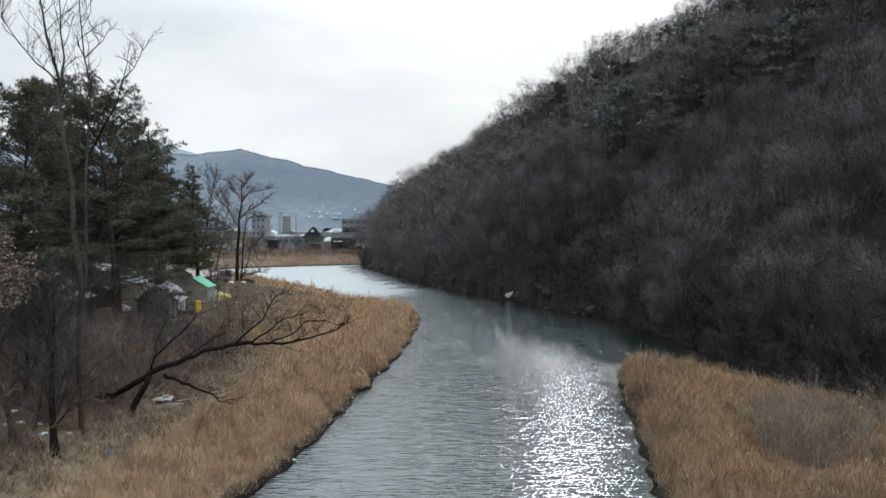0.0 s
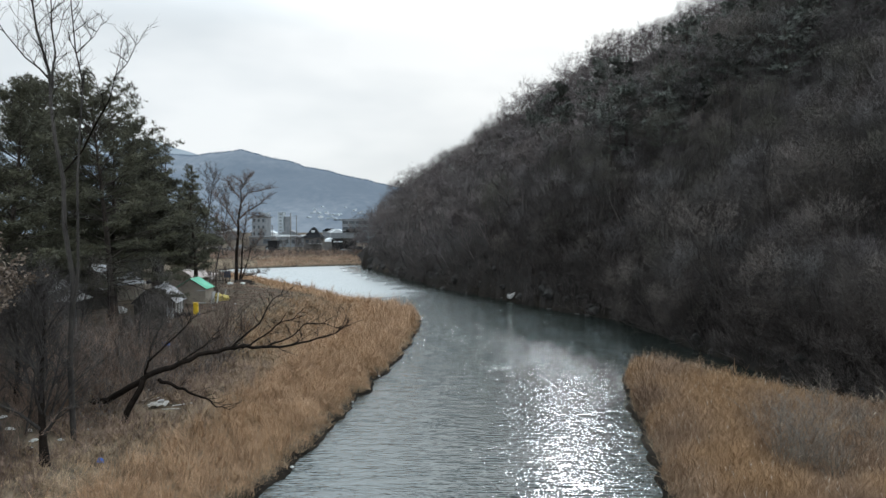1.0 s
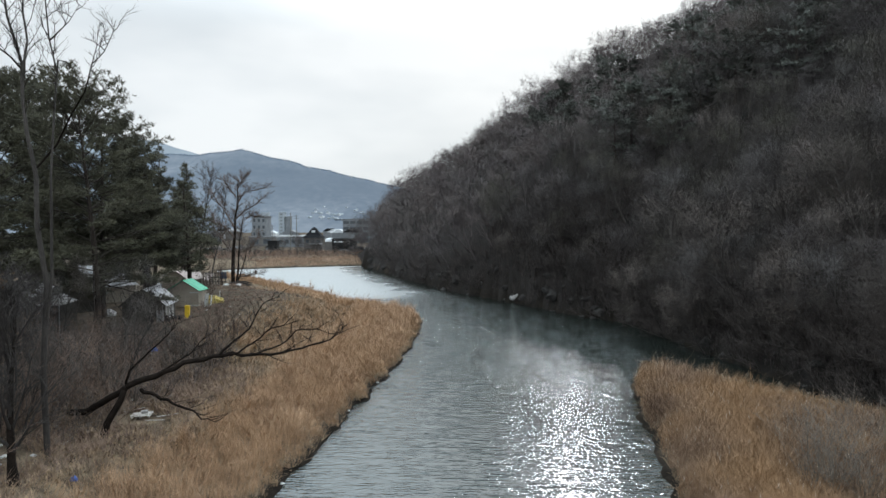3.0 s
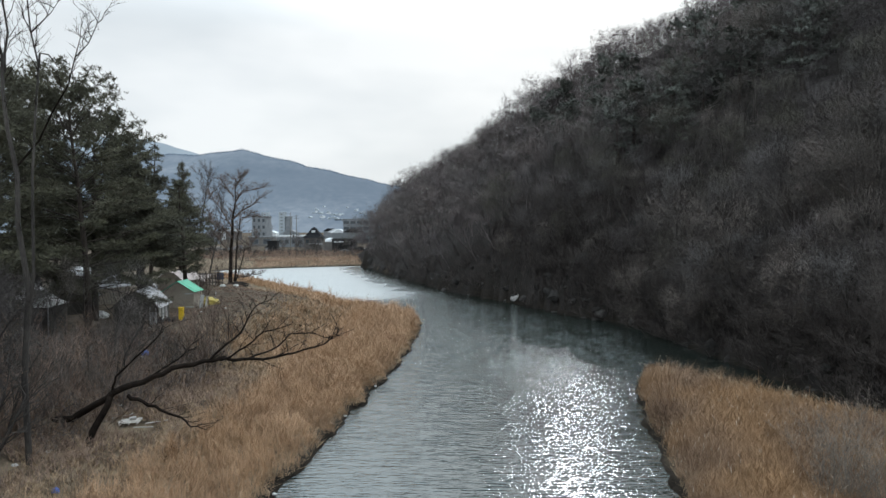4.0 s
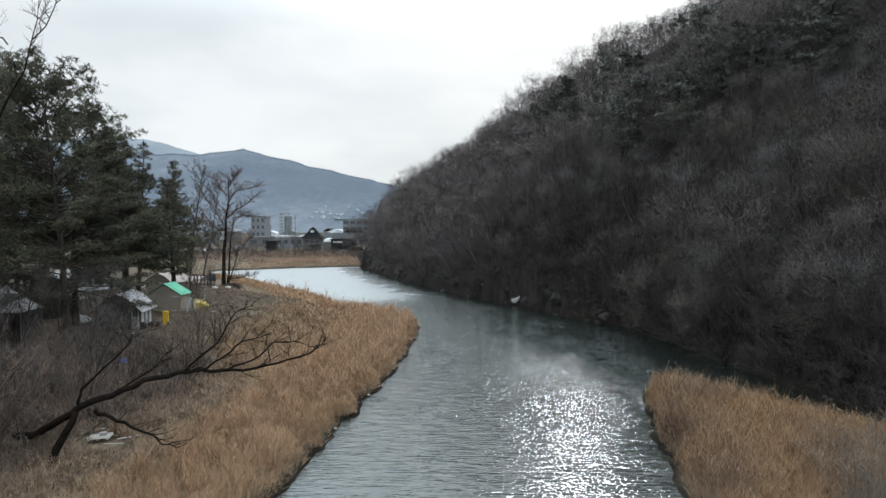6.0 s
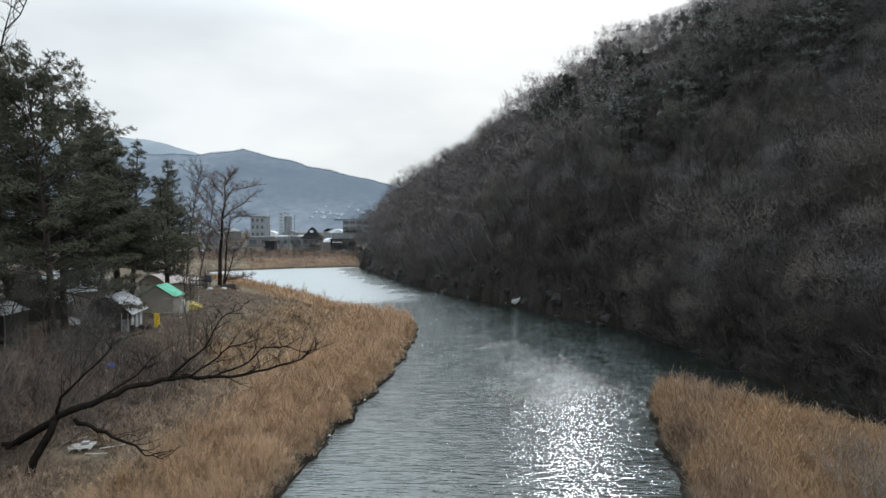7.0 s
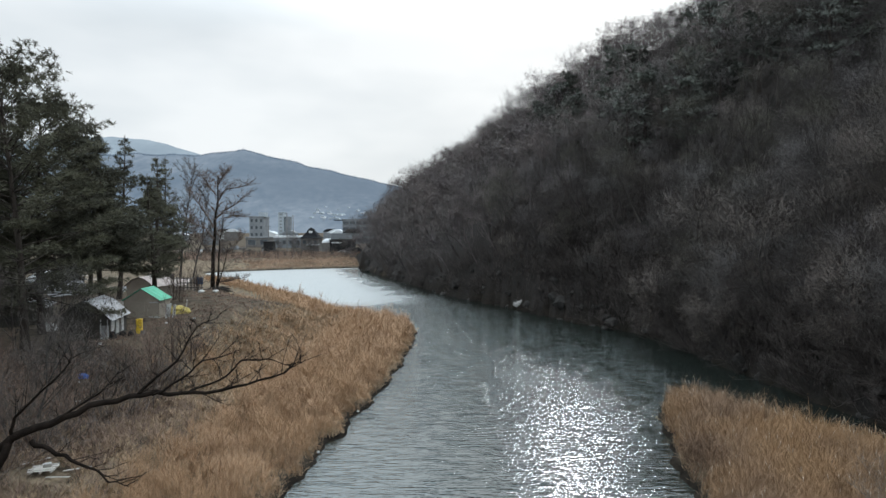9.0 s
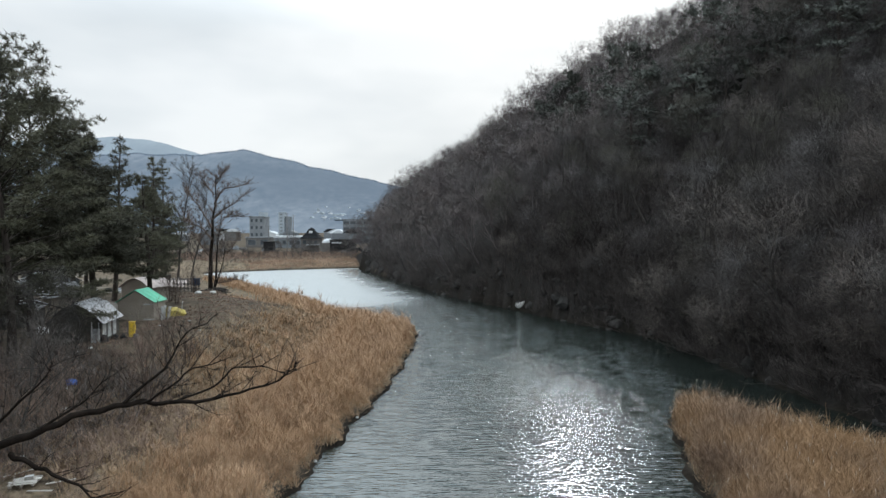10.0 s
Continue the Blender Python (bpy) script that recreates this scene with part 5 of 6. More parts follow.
def reed_bed(name, label, x0, x1, y0, y1, count, want, height, mats, leaves=2, plumes=0.0, lean=0.16, width=0.011, sway=0.35):
    x, y = gen.uniform(x0, x1, count), gen.uniform(y0, y1, count)
    z, sd, kind = plan(x, y)
    clump = 0.5 + 0.5 * waves(x, y, 2.3, 9.0) + 0.35 * waves(x, y, 0.9, 3.0)
    # a trodden place round the pallet stays open
    ok = (want(x, y, sd, kind, clump) > gen.uniform(0, 1, count)) & (np.hypot((x + 17.1) * 0.8, y - 40.6) > 1.15) & (np.hypot((x + 21.2) * 0.5, y - 33.8) > 1.3)
    x, y, z, sd, clump = x[ok], y[ok], z[ok], sd[ok], clump[ok]
    h = height(x, y, sd, clump) * gen.uniform(0.62, 1.15, len(x)) * (1 + 0.22 * waves(x, y, 1.7, 8.0))
    w = np.full(len(x), width * 1.3) * gen.uniform(0.8, 1.4, len(x)) * np.clip(np.hypot(x, y) / 46, 0.8, 2.2)
    pl = gen.uniform(0, 1, len(x)) < plumes * np.where((sd < 2.4) & (x > 15.2), 1.5 * step(-0.2, 0.9, waves(x, y, 2.6, 5.0)), 0.12) if plumes else None
    v, f, m = blades(x, y, z, h, lean, w, leaves, gen, pl, sway)
    return tagged(new(name, fast_mesh(name, v, f, mats, m)), label, "reeds", kind="stuff")


# tall reeds along the left bank
reed_bed("reeds", "golden-brown dry reeds along the river bank", -18, -2.5, 6, 104, 225000,
         lambda x, y, sd, k, c: (k == 1) * (0.06 + 0.94 * step(19, 27, y)) * (1 - 0.4 * step(55, 80, y)) * step(-0.15, 0.35, sd) * step(5.4 + 0.035 * y, 3.0 + 0.03 * y, sd) * (0.5 + 0.65 * c),
         lambda x, y, sd, c: (0.40 + 1.0 * step(0, 1.5, sd)) * (0.42 + 0.98 * c) * (0.85 + 0.25 * step(30, 70, y)) * (1 + 0.45 * step(0.3, 0.8, waves(x, y, 4.5, 6.0)) * step(74, 84, y)), [REED, PLUME], 2, 0.0, 0.24, 0.0058)
# reeds round the point, towards the lake
reed_bed("reeds", "golden-brown dry reeds on the lake side of the point", -50, -8, 90, 166, 40000,
         lambda x, y, sd, k, c: (k == 1) * step(0, 0.4, sd) * step(11, 6, sd) * (0.6 + 0.5 * c),
         lambda x, y, sd, c: 1.2 * (0.6 + 0.5 * c) * (1 + 0.9 * step(0.25, 0.8, waves(x, y, 4.5, 6.0)) * step(5, 1.5, sd)), [REED, PLUME], 2, 0.0, 0.28, 0.014)
# matted straw of the slope behind
reed_bed("dry_grass", "matted pale dry grass on the bank slope", -22, -6, 20, 104, 90000,
         lambda x, y, sd, k, c: (k == 1) * step(2.8, 4.8, sd) * step(13.5 + 2.5 * step(52, 64, y), 9.5 + 2.0 * step(52, 64, y), sd) * (0.35 + 0.6 * c),
         lambda x, y, sd, c: 0.72 * (0.3 + 0.9 * c), [STRAW], 2, 0.0, 0.8, 0.0115, 0.9)
# broken stems lying along the water's edge
reed_bed("broken_reeds", "broken brown reed stems along the water's edge", -16, 36, 20, 104, 330000,
         lambda x, y, sd, k, c: (((k == 1) & (x < 4)) | (k == 2)) * step(-0.55, -0.1, sd + 0.25 * waves(x, y, 1.3, 3.0)) * step(1.1, 0.6, sd) * 0.95,
         lambda x, y, sd, c: 0.46 * (0.4 + 0.8 * c), [STRAW], 1, 0.0, 1.1, 0.010, 0.8)
# undergrowth of the near hill slope
reed_bed("undergrowth", "dark leafless undergrowth on the steep bank", 8, 60, 38, 132, 170000,
         lambda x, y, sd, k, c: (k == 3) * step(-0.1, 0.4, sd) * step(26, 6, sd) * (0.25 + 0.45 * c),
         lambda x, y, sd, c: 1.25 * (0.6 + 0.7 * c), [TWIG], 2, 0.0, 0.75, 0.012)
# low tangle of brambles between straw and brush
reed_bed("bramble", "tangled grey-brown brambles and dead stems", -31, -8, 20, 100, 190000,
         lambda x, y, sd, k, c: (k == 1) * step(4.5, 11.0, sd - 4.0 * step(50, 66, y) + 2.0 * waves(x, y, 6.0, 4.0)) * step(19, 15, sd - 4.0 * step(50, 66, y)) * (0.3 + 0.55 * c) * (1 - 0.6 * step(52, 64, y)),
         lambda x, y, sd, c: 0.85 * (0.5 + 0.8 * c) * (1 - 0.68 * step(48, 58, y)), [BRAMBLE], 2, 0.0, 0.9, 0.009)
# the reed bed of the right spit
reed_bed("reeds", "tall dry reeds with pale plumes on the spit", 8, 36, 4, 61.5, 205000,
         lambda x, y, sd, k, c: (k == 2) * step(-0.1, 0.3, sd) * (0.06 + 0.94 * step(19, 27, y)) * (0.62 + 0.5 * c),
         lambda x, y, sd, c: (0.75 + 1.05 * step(0, 1.3, sd)) * (0.72 + 0.45 * c) * (1 - 0.30 * step(15, 26, x)) * (1 + 0.20 * waves(x, y, 3.3, 7.0)) * (1 - 0.65 * np.exp(-((x - 16.9) ** 2 + (y - 31.9) ** 2) / 5.0)), [REED_GREY, PLUME], 2, 0.085, 0.24, 0.0060)
# reeds of the far shore before the village
reed_bed("reeds", "brown reed bed on the far lake shore", -85, -24, 203, 244, 30000,
         lambda x, y, sd, k, c: (k == 1) * step(0.5, 2, sd) * step(17, 10, sd) * step(-62, -55, x + 3 * waves(x, y, 9, 2.0)),
         lambda x, y, sd, c: 0.75 * (0.6 + 0.6 * c), [FAR_REED], 1, 0.0, 0.15, 0.016)
# grey-brown brush between the far reeds and the village
reed_bed("far_brush", "grey-brown leafless brush behind the far reed bed", -100, -26, 216, 276, 22000,
         lambda x, y, sd, k, c: (k == 1) * step(9, 14, sd + 3 * waves(x, y, 9, 2.0) + 10 * step(-54, -62, x)) * (0.2 + 0.8 * step(0.3, 0.8, c + 0.4 * waves(x, y, 12, 5.0))),
         lambda x, y, sd, c: (0.6 + 1.3 * step(-0.2, 0.9, waves(x, y, 8, 1.0))) * (0.5 + 0.6 * c), [BRAMBLE], 2, 0.0, 0.7, 0.020)
# brush hanging out over the water at the near bend
reed_bed("overhanging_brush", "dark leafless brush hanging over the water's edge", 14, 60, 38, 112, 120000,
         lambda x, y, sd, k, c: (k == 3) * step(-0.1, 0.1, sd) * step(6.0, 2.5, sd) * (0.5 + 0.5 * c),
         lambda x, y, sd, c: 2.1 * (0.5 + 0.8 * c), [TWIG], 2, 0.0, 0.6, 0.012)
# softer golden grass over the slope of the point
reed_bed("dry_grass", "soft golden-brown dry grass over the slope of the point", -27, -4, 54, 104, 52000,
         lambda x, y, sd, k, c: (k == 1) * step(5.0, 7.0, sd) * step(15.0, 11.0, sd + 2.0 * waves(x, y, 7.0, 2.0)) * step(52, 62, y) * (0.35 + 0.6 * c),
         lambda x, y, sd, c: 0.75 * (0.4 + 0.9 * c), [REED], 2, 0.0, 0.40, 0.010)
# pale crooked stems standing out of the bank brush
reed_bed("bramble", "pale crooked dead stems standing in the bank brush", -31, -14, 23, 56, 26000,
         lambda x, y, sd, k, c: (k == 1) * step(9.0, 12.0, sd) * step(21, 18, sd) * (0.1 + 0.5 * c),
         lambda x, y, sd, c: 1.5 * (0.5 + 0.7 * c), [PALE_TWIG], 3, 0.0, 0.65, 0.010)


# ---------------------------------------------------------------- rocks of the hill foot
def rock_mesh(seed, mat, flat=0.7):
    rng = random.Random(seed)
    bm = bmesh.new()
    bmesh.ops.create_icosphere(bm, subdivisions=2, radius=1.0)
    for v in bm.verts:
        n = noise.noise(v.co * 1.3 + Vector((seed * 3.1, 0, 0))) * 0.5 + noise.noise(v.co * 3.1 + Vector((0, seed * 1.7, 0))) * 0.18
        v.co *= 1 + n
        v.co.z *= flat
        for axis in range(2):
            if abs(v.co[axis]) > 0.8:
                v.co[axis] = math.copysign(0.8 + (abs(v.co[axis]) - 0.8) * 0.25, v.co[axis])
    return shape("rock", bm, mat)


ROCKS = [rock_mesh(s, ROCK, 0.55 + 0.1 * (s % 4)) for s in range(7)]
rng = random.Random(3)
foot = [Vector(p) for p in HILL_FOOT[:13]]
for k in range(95):
    p, d = along([Vector((q.x, q.y, 0)) for q in foot], rng.random())
    side = Vector((d.y, -d.x, 0))
    if side.x < 0:
        side = -side
    q = p + side * rng.uniform(-0.5, 0.9)
    s = rng.choice((0.3, 0.4, 0.5, 0.6, 0.9)) * rng.uniform(0.8, 1.3) * (1.1 if p.y > 95 else 0.65)
    ob = tagged(new("rock", ROCKS[rng.randrange(7)]), "dark angular rock at the foot of the wooded hill", "rock", "shore rocks")
    ob.matrix_world = pose(q.x, q.y, max(ground_at(q.x, q.y), -0.25) - 0.12 * s, rng.gauss(0, 14), rng.gauss(0, 14), rng.uniform(0, 360)) @ Matrix.Diagonal((s * 1.3, s, s, 1))
pale = tagged(new("pale_rock", rock_mesh(41, PALE_ROCK, 0.42)), "pale weathered slab of rock at the water's edge", "rock")
pale.matrix_world = pose(11.6, 115.4, 1.2, 8, -32, 25) @ Matrix.Diagonal((1.35, 0.5, 0.75, 1))
low_pale = tagged(new("pale_rock", rock_mesh(43, PALE_ROCK, 0.4)), "small pale rock beside the pale slab", "rock")
low_pale.matrix_world = pose(10.9, 115.8, 0.75, 0, 35, 10) @ Matrix.Diagonal((0.6, 0.35, 0.8, 1))


# ---------------------------------------------------------------- the camp
def gable_tent(name, x, y, wide, deep, eave, ridge_h, wall_mat, roof_mats, label, roof_over=0.25, turn=0.0, ridge_shift=0.0, bulge=0.0):
    """A ridge tent with its gable towards the river: walls, two roof sheets, door flap, poles."""
    g = ground_at(x, y + deep / 2)
    root = new(name)
    root.matrix_world = pose(x, y, g, 0, 0, turn)
    h, rs = wide / 2, ridge_shift
    t = 0.05
    part("front_wall", slab("front_wall", [(-h, 0, -0.3), (h, 0, -0.3), (h, 0, eave), ((h + rs) / 2, 0, (ridge_h + eave) / 2 + bulge), (rs, 0, ridge_h), ((rs - h) / 2, 0, (ridge_h + eave) / 2 + bulge), (-h, 0, eave)], t, wall_mat, (0, -1, 0)), root)
    part("back_wall", slab("back_wall", [(-h, deep, -0.3), (h, deep, -0.3), (h, deep, eave), ((h + rs) / 2, deep, (ridge_h + eave) / 2 + bulge), (rs, deep, ridge_h), ((rs - h) / 2, deep, (ridge_h + eave) / 2 + bulge), (-h, deep, eave)], t, wall_mat, (0, 1, 0)), root)
    for s in (-1, 1):
        part("side_wall", slab("side_wall", [(s * h, 0.06, -0.3), (s * h, deep - 0.06, -0.3), (s * h, deep - 0.06, eave), (s * h, 0.06, eave)], t, wall_mat, (s, 0, 0)), root)
        e = roof_over
        dx = h - s * rs
        drop = (ridge_h - eave) / dx * e
        bm = bmesh.new()
        n, rows = 9, []
        for i in range(n + 1):
            yy = -e + (deep + 2 * e) * i / n
            sag = 0.05 * math.sin(math.pi * (i % 3) / 3)
            rows.append([bm.verts.new((rs, yy, ridge_h + 0.06)), bm.verts.new(((s * h + rs) / 2, yy, (ridge_h + eave) / 2 + 0.05 + bulge - sag)),
                         bm.verts.new((s * (h + e), yy, eave - drop + 0.06 - sag * 0.5))])
        for a, b in zip(rows, rows[1:]):
            for k in range(2):
                bm.faces.new((a[k], a[k + 1], b[k + 1], b[k]))
        r = bmesh.ops.extrude_face_region(bm, geom=bm.faces[:])
        bmesh.ops.translate(bm, vec=(0, 0, 0.03), verts=[q for q in r["geom"] if isinstance(q, bmesh.types.BMVert)])
        part("roof_sheet", shape("roof_sheet", bm, roof_mats[0 if s < 0 else 1]), root)
    return tagged(root, label, "tent", "camp tents")


green = gable_tent("canvas_tent", -26.45, 71.3, 3.1, 2.4, 1.62, 2.6, CANVAS, (GREEN_TARP, GREEN_TARP), "tan canvas wall tent with a green tarpaulin roof", 0.14)
part("door_flap", box("door_flap", (0.75, 0.03, 1.45), (-0.1, -0.09, 0.72), CANVAS, 0.01), green, "closed canvas door flap")
part("ridge_pole", box("ridge_pole", (0.8, 0.07, 0.10), (1.15, -0.14, 1.45), WHITE_SHEET, 0.01), green, "white batten")
part("ground_batten", box("ground_batten", (0.9, 0.07, 0.12), (1.15, -0.14, 0.16), WHITE_SHEET, 0.01), green, "white batten")
tarp = gable_tent("tarpaulin_shelter", -25.3, 59.7, 3.3, 4.2, 1.45, 2.7, DARK_CANVAS, (DARK_CANVAS, GREY_TARP), "dark tarpaulin shelter with a silvery weathered roof sheet", turn=10, bulge=0.24)
for k in range(3):
    part("window_sheet", box("window_sheet", (0.04, 0.75, 1.1), (1.69, 0.6 + 1.15 * k, 0.75), WHITE_SHEET, 0.01), tarp, "white-framed clear plastic window")
for k in range(2):
    part("door_post", box("door_post", (0.06, 0.06, 1.5), (1.1 + 0.45 * k, -0.12, 0.7), WHITE_SHEET, 0.01), tarp, "white post")
part("cover_sheet", box("cover_sheet", (0.6, 0.05, 1.0), (1.33, -0.1, 0.5), GREY_TARP, 0.02), tarp)
tan = gable_tent("canvas_tent", -32.3, 84.0, 3.3, 3.6, 1.7, 2.6, CANVAS, (PINK_TARP, PINK_TARP), "tan canvas tent with a faded pinkish roof among the pines", turn=-12, bulge=0.2)
gable_tent("tarpaulin_shelter", -34.2, 66.5, 3.4, 4.0, 1.5, 2.3, DARK_CANVAS, (GREY_TARP, GREY_TARP), "low shelter under a grey sheet roof", turn=20)
gable_tent("tarpaulin_shelter", -37.5, 74.5, 3.8, 4.2, 1.7, 2.7, CANVAS, (GREY_TARP, GREY_TARP), "grey-roofed shelter behind the pines", turn=-25)
gable_tent("tarpaulin_shelter", -44.5, 92.0, 4.2, 5.0, 1.8, 2.9, WALL_GREY, (GREY_TARP, GREY_TARP), "pale shelter at the back of the camp", turn=60)


def canopy(x, y, wide, eave, peak):
    """A square pavilion canopy on four posts with a pointed pale roof."""
    g = ground_at(x, y)
    root = new("canopy_tent")
    root.matrix_world = pose(x, y, g, 0, 0, 8)
    bm = bmesh.new()
    h, n = wide / 2, 6
    rings = []
    for i in range(n):
        t = i / (n - 1)
        r = h * (1 - t) + 0.03
        z = eave + (peak - eave) * (t ** 1.25)
        rings.append([bm.verts.new((sx * r, sy * r, z)) for sx, sy in ((-1, -1), (0, -1.0), (1, -1), (1, 0), (1, 1), (0, 1), (-1, 1), (-1, 0))])
    for a, b in zip(rings, rings[1:]):
        for k in range(8):
            bm.faces.new((a[k], a[(k + 1) % 8], b[(k + 1) % 8], b[k]))
    r = bmesh.ops.extrude_face_region(bm, geom=bm.faces[:])
    bmesh.ops.translate(bm, vec=(0, 0, -0.03), verts=[q for q in r["geom"] if isinstance(q, bmesh.types.BMVert)])
    part("roof_sheet", shape("roof_sheet", bm, WHITE_SHEET), root)
    for sx, sy in ((-1, -1), (1, -1), (1, 1), (-1, 1)):
        part("post", box("post", (0.08, 0.08, eave + 0.4), (sx * (h - 0.1), sy * (h - 0.1), eave / 2 - 0.2), METAL_GREY, 0.01), root)
    # dark panels added on three sides where it is dark beneath the roof
    for sx, sy, w in ((0, 1, True), (-1, 0, False), (1, 0, False)):
        size = (wide - 0.3, 0.05, eave) if w else (0.05, wide - 0.3, eave)
        part("side_curtain", box("side_curtain", size, (sx * (h - 0.05), sy * (h - 0.05), eave / 2 - 0.05), DARK_CANVAS, 0.01), root)
    return tagged(root, "whitish pointed canopy with dark panels beneath", "tent", "camp tents")


canopy(-29.5, 53.0, 3.3, 2.5, 4.15)

cab = new("yellow_cabinet")
cab.matrix_world = pose(-22.9, 63.0, ground_at(-22.9, 63.0), 0, 0, 12) @ Matrix.Scale(0.78, 4)
part("body", box("body", (0.52, 0.5, 1.35), (0, 0, 0.65), YELLOW, 0.04), cab)
part("lid", box("lid", (0.58, 0.56, 0.08), (0, 0, 1.365), YELLOW, 0.02), cab)
part("door", box("door", (0.42, 0.03, 1.05), (0, -0.265, 0.65), YELLOW, 0.01), cab)
tagged(cab, "tall yellow metal cabinet beside the shelter", "cabinet")


def lump_mesh(name, seed, size, mat):
    bm = bmesh.new()
    bmesh.ops.create_icosphere(bm, subdivisions=3, radius=1.0)
    for v in bm.verts:
        v.co *= 1 + 0.22 * noise.noise(v.co * 2.0 + Vector((seed, 0, 0))) + 0.1 * noise.noise(v.co * 5.0 + Vector((0, seed, 0)))
        v.co = Vector((v.co.x * size[0], v.co.y * size[1], max(v.co.z, -0.25) * size[2]))
    return shape(name, bm, mat)


def lump(name, x, y, size, mat, label, category, turn=0.0):
    ob = tagged(new(name, lump_mesh(name, x + y, size, mat)), label, category)
    ob.matrix_world = pose(x, y, ground_at(x, y) + 0.2 * size[2], 0, 0, turn)
    return ob


lump("tarp_covered_mound", -24.7, 74.8, (1.25, 0.7, 0.6), YELLOW_TARP, "pile under a yellow tarpaulin beside the green tent", "pile")
lump("tarp_covered_mound", -30.6, 64.5, (0.7, 0.5, 0.5), WHITE_SHEET, "pile under white sheeting behind the shelter", "pile")
for x, y, k in ((-20.2, 69.0, 0.09), (-21.8, 71.2, 0.10), (-23.2, 68.6, 0.12), (-19.4, 64.0, 0.08), (-22.3, 34.6, 0.15), (-21.6, 34.0, 0.18), (-20.9, 34.5, 0.12), (-20.3, 33.8, 0.16), (-19.4, 34.6, 0.12), (-21.9, 33.3, 0.11), (-20.0, 33.0, 0.09),
                (-19.0, 36.4, 0.13), (-19.6, 40.2, 0.12), (-18.9, 43.5, 0.12)):
    lump("plastic_scrap", x, y, (k * 1.6, k, k * 0.5), WHITE_SHEET, "crumpled white plastic scrap on the slope", "litter", 90 * k * x)
lump("blue_bag", -16.4, 32.5, (0.16, 0.13, 0.18), BLUE, "small blue plastic bag on the straw", "bag")
lump("blue_sheet", -20.9, 51.2, (0.34, 0.25, 0.24), BLUE, "crumpled blue plastic sheet in the brush", "sheet")
lump("black_bucket", -23.6, 60.2, (0.32, 0.32, 0.45), BLACK, "black tub beside the shelter", "tub")

litter_rng = random.Random(41)
for k in range(26):
    x, y = litter_rng.uniform(-50, -33), litter_rng.uniform(74, 108)
    w = litter_rng.uniform(0.25, 0.85)
    lump("camp_clutter", x, y, (w, w * 0.7, w * litter_rng.uniform(0.3, 0.8)), (WHITE_SHEET, WHITE_SHEET, GREY_TARP, BLACK, WALL_BROWN)[k % 5],
         "goods and plastic sheeting strewn behind the tents", "clutter", 40 * k)

shed = new("storage_container")
shed.matrix_world = pose(-35.6, 97.2, ground_at(-35.6, 97.2), 0, 0, 6) @ Matrix.Diagonal((0.62, 1, 1.1, 1))
part("body", box("body", (4.2, 2.4, 1.9), (0, 0, 0.85), DARK_CANVAS, 0.03), shed)
for k in range(9):
    part("rib", box("rib", (0.10, 0.05, 1.7), (-1.9 + 0.47 * k, -1.22, 0.85), DARK_CANVAS, 0.01), shed)
part("roof", box("roof", (4.4, 2.6, 0.12), (0, 0, 1.86), DARK_CANVAS, 0.02), shed)
part("awning", box("awning", (1.6, 0.06, 1.4), (1.2, -1.29, 0.8), DARK_CANVAS, 0.02), shed, "dark sheet")
tagged(shed, "dark ribbed storage container behind the tents", "container")

rng, rng_pick = random.Random(16), (BLACK, WALL_GREY, WALL_BROWN)
gable_tent("long_tarp_shelter", -35.4, 107.0, 4.2, 7.5, 1.4, 2.2, CANVAS, (PINK_TARP, PINK_TARP), "long shelter under a faded pinkish tarpaulin", turn=84)
stack = new("scrap_fence")
stack.matrix_world = pose(-32.3, 97.6, ground_at(-32.3, 97.6), 0, 0, 8)
for k in range(9):
    part("upright", box("upright", (0.12, 0.12, rng.uniform(1.5, 2.3)), (-1.8 + 0.42 * k, rng.gauss(0, 0.08), 0.85), WALL_BROWN, 0.01), stack)
for k in range(3):
    part("rail", box("rail", (3.9, 0.07, 0.13), (-0.1, -0.12, 0.4 + 0.6 * k), WALL_BROWN, 0.01), stack)
part("tarpaulin", box("tarpaulin", (0.9, 0.08, 0.9), (1.35, -0.22, 1.25), DULL_BLUE, 0.03), stack, "hanging blue tarpaulin")
tagged(stack, "ramshackle dark timber fence hung with a blue tarpaulin", "fence")
for x, y, k in ((-29.6, 94.6, 0.30), (-28.2, 95.6, 0.28)):
    lump("sack", x, y, (k * 1.5, k, k * 0.8), WHITE_SHEET, "white woven sack slumped behind the tents", "sack", 200 * k)
tb, twig_rng = Tubes(), random.Random(23)
for k in range(70):
    a, p = twig_rng.uniform(-0.5, 0.5), Vector((twig_rng.gauss(0, 0.5), twig_rng.gauss(0, 0.4), abs(twig_rng.gauss(0.12, 0.22))))
    d = Vector((math.cos(a), math.sin(a), twig_rng.gauss(0, 0.16))) * twig_rng.uniform(0.7, 1.5)
    tb.path([p - d, p + Vector((0, 0, 0.06)), p + d], [0.05, 0.04, 0.02], 4)
brushwood = tagged(new("brushwood_pile", tb.mesh("brushwood_pile", BARK)), "pile of cut brushwood beside the lake bank tree", "brushwood")
brushwood.matrix_world = pose(-29.6, 101.5, ground_at(-29.6, 101.5), 0, 0, -25)
for k, (x, y) in enumerate(((-24.2, 71.4), (-23.9, 71.9), (-24.6, 76.6))):
    sheet = tagged(new("plastic_sheet", box("plastic_sheet", (0.05, 1.1, 1.3 - 0.2 * k), (0, 0, 0.6), WHITE_SHEET, 0.02)), "hanging sheet of cloudy plastic against the green tent", "sheet")
    sheet.matrix_world = pose(x, y, ground_at(x, y), 0, 6, 10 * k)
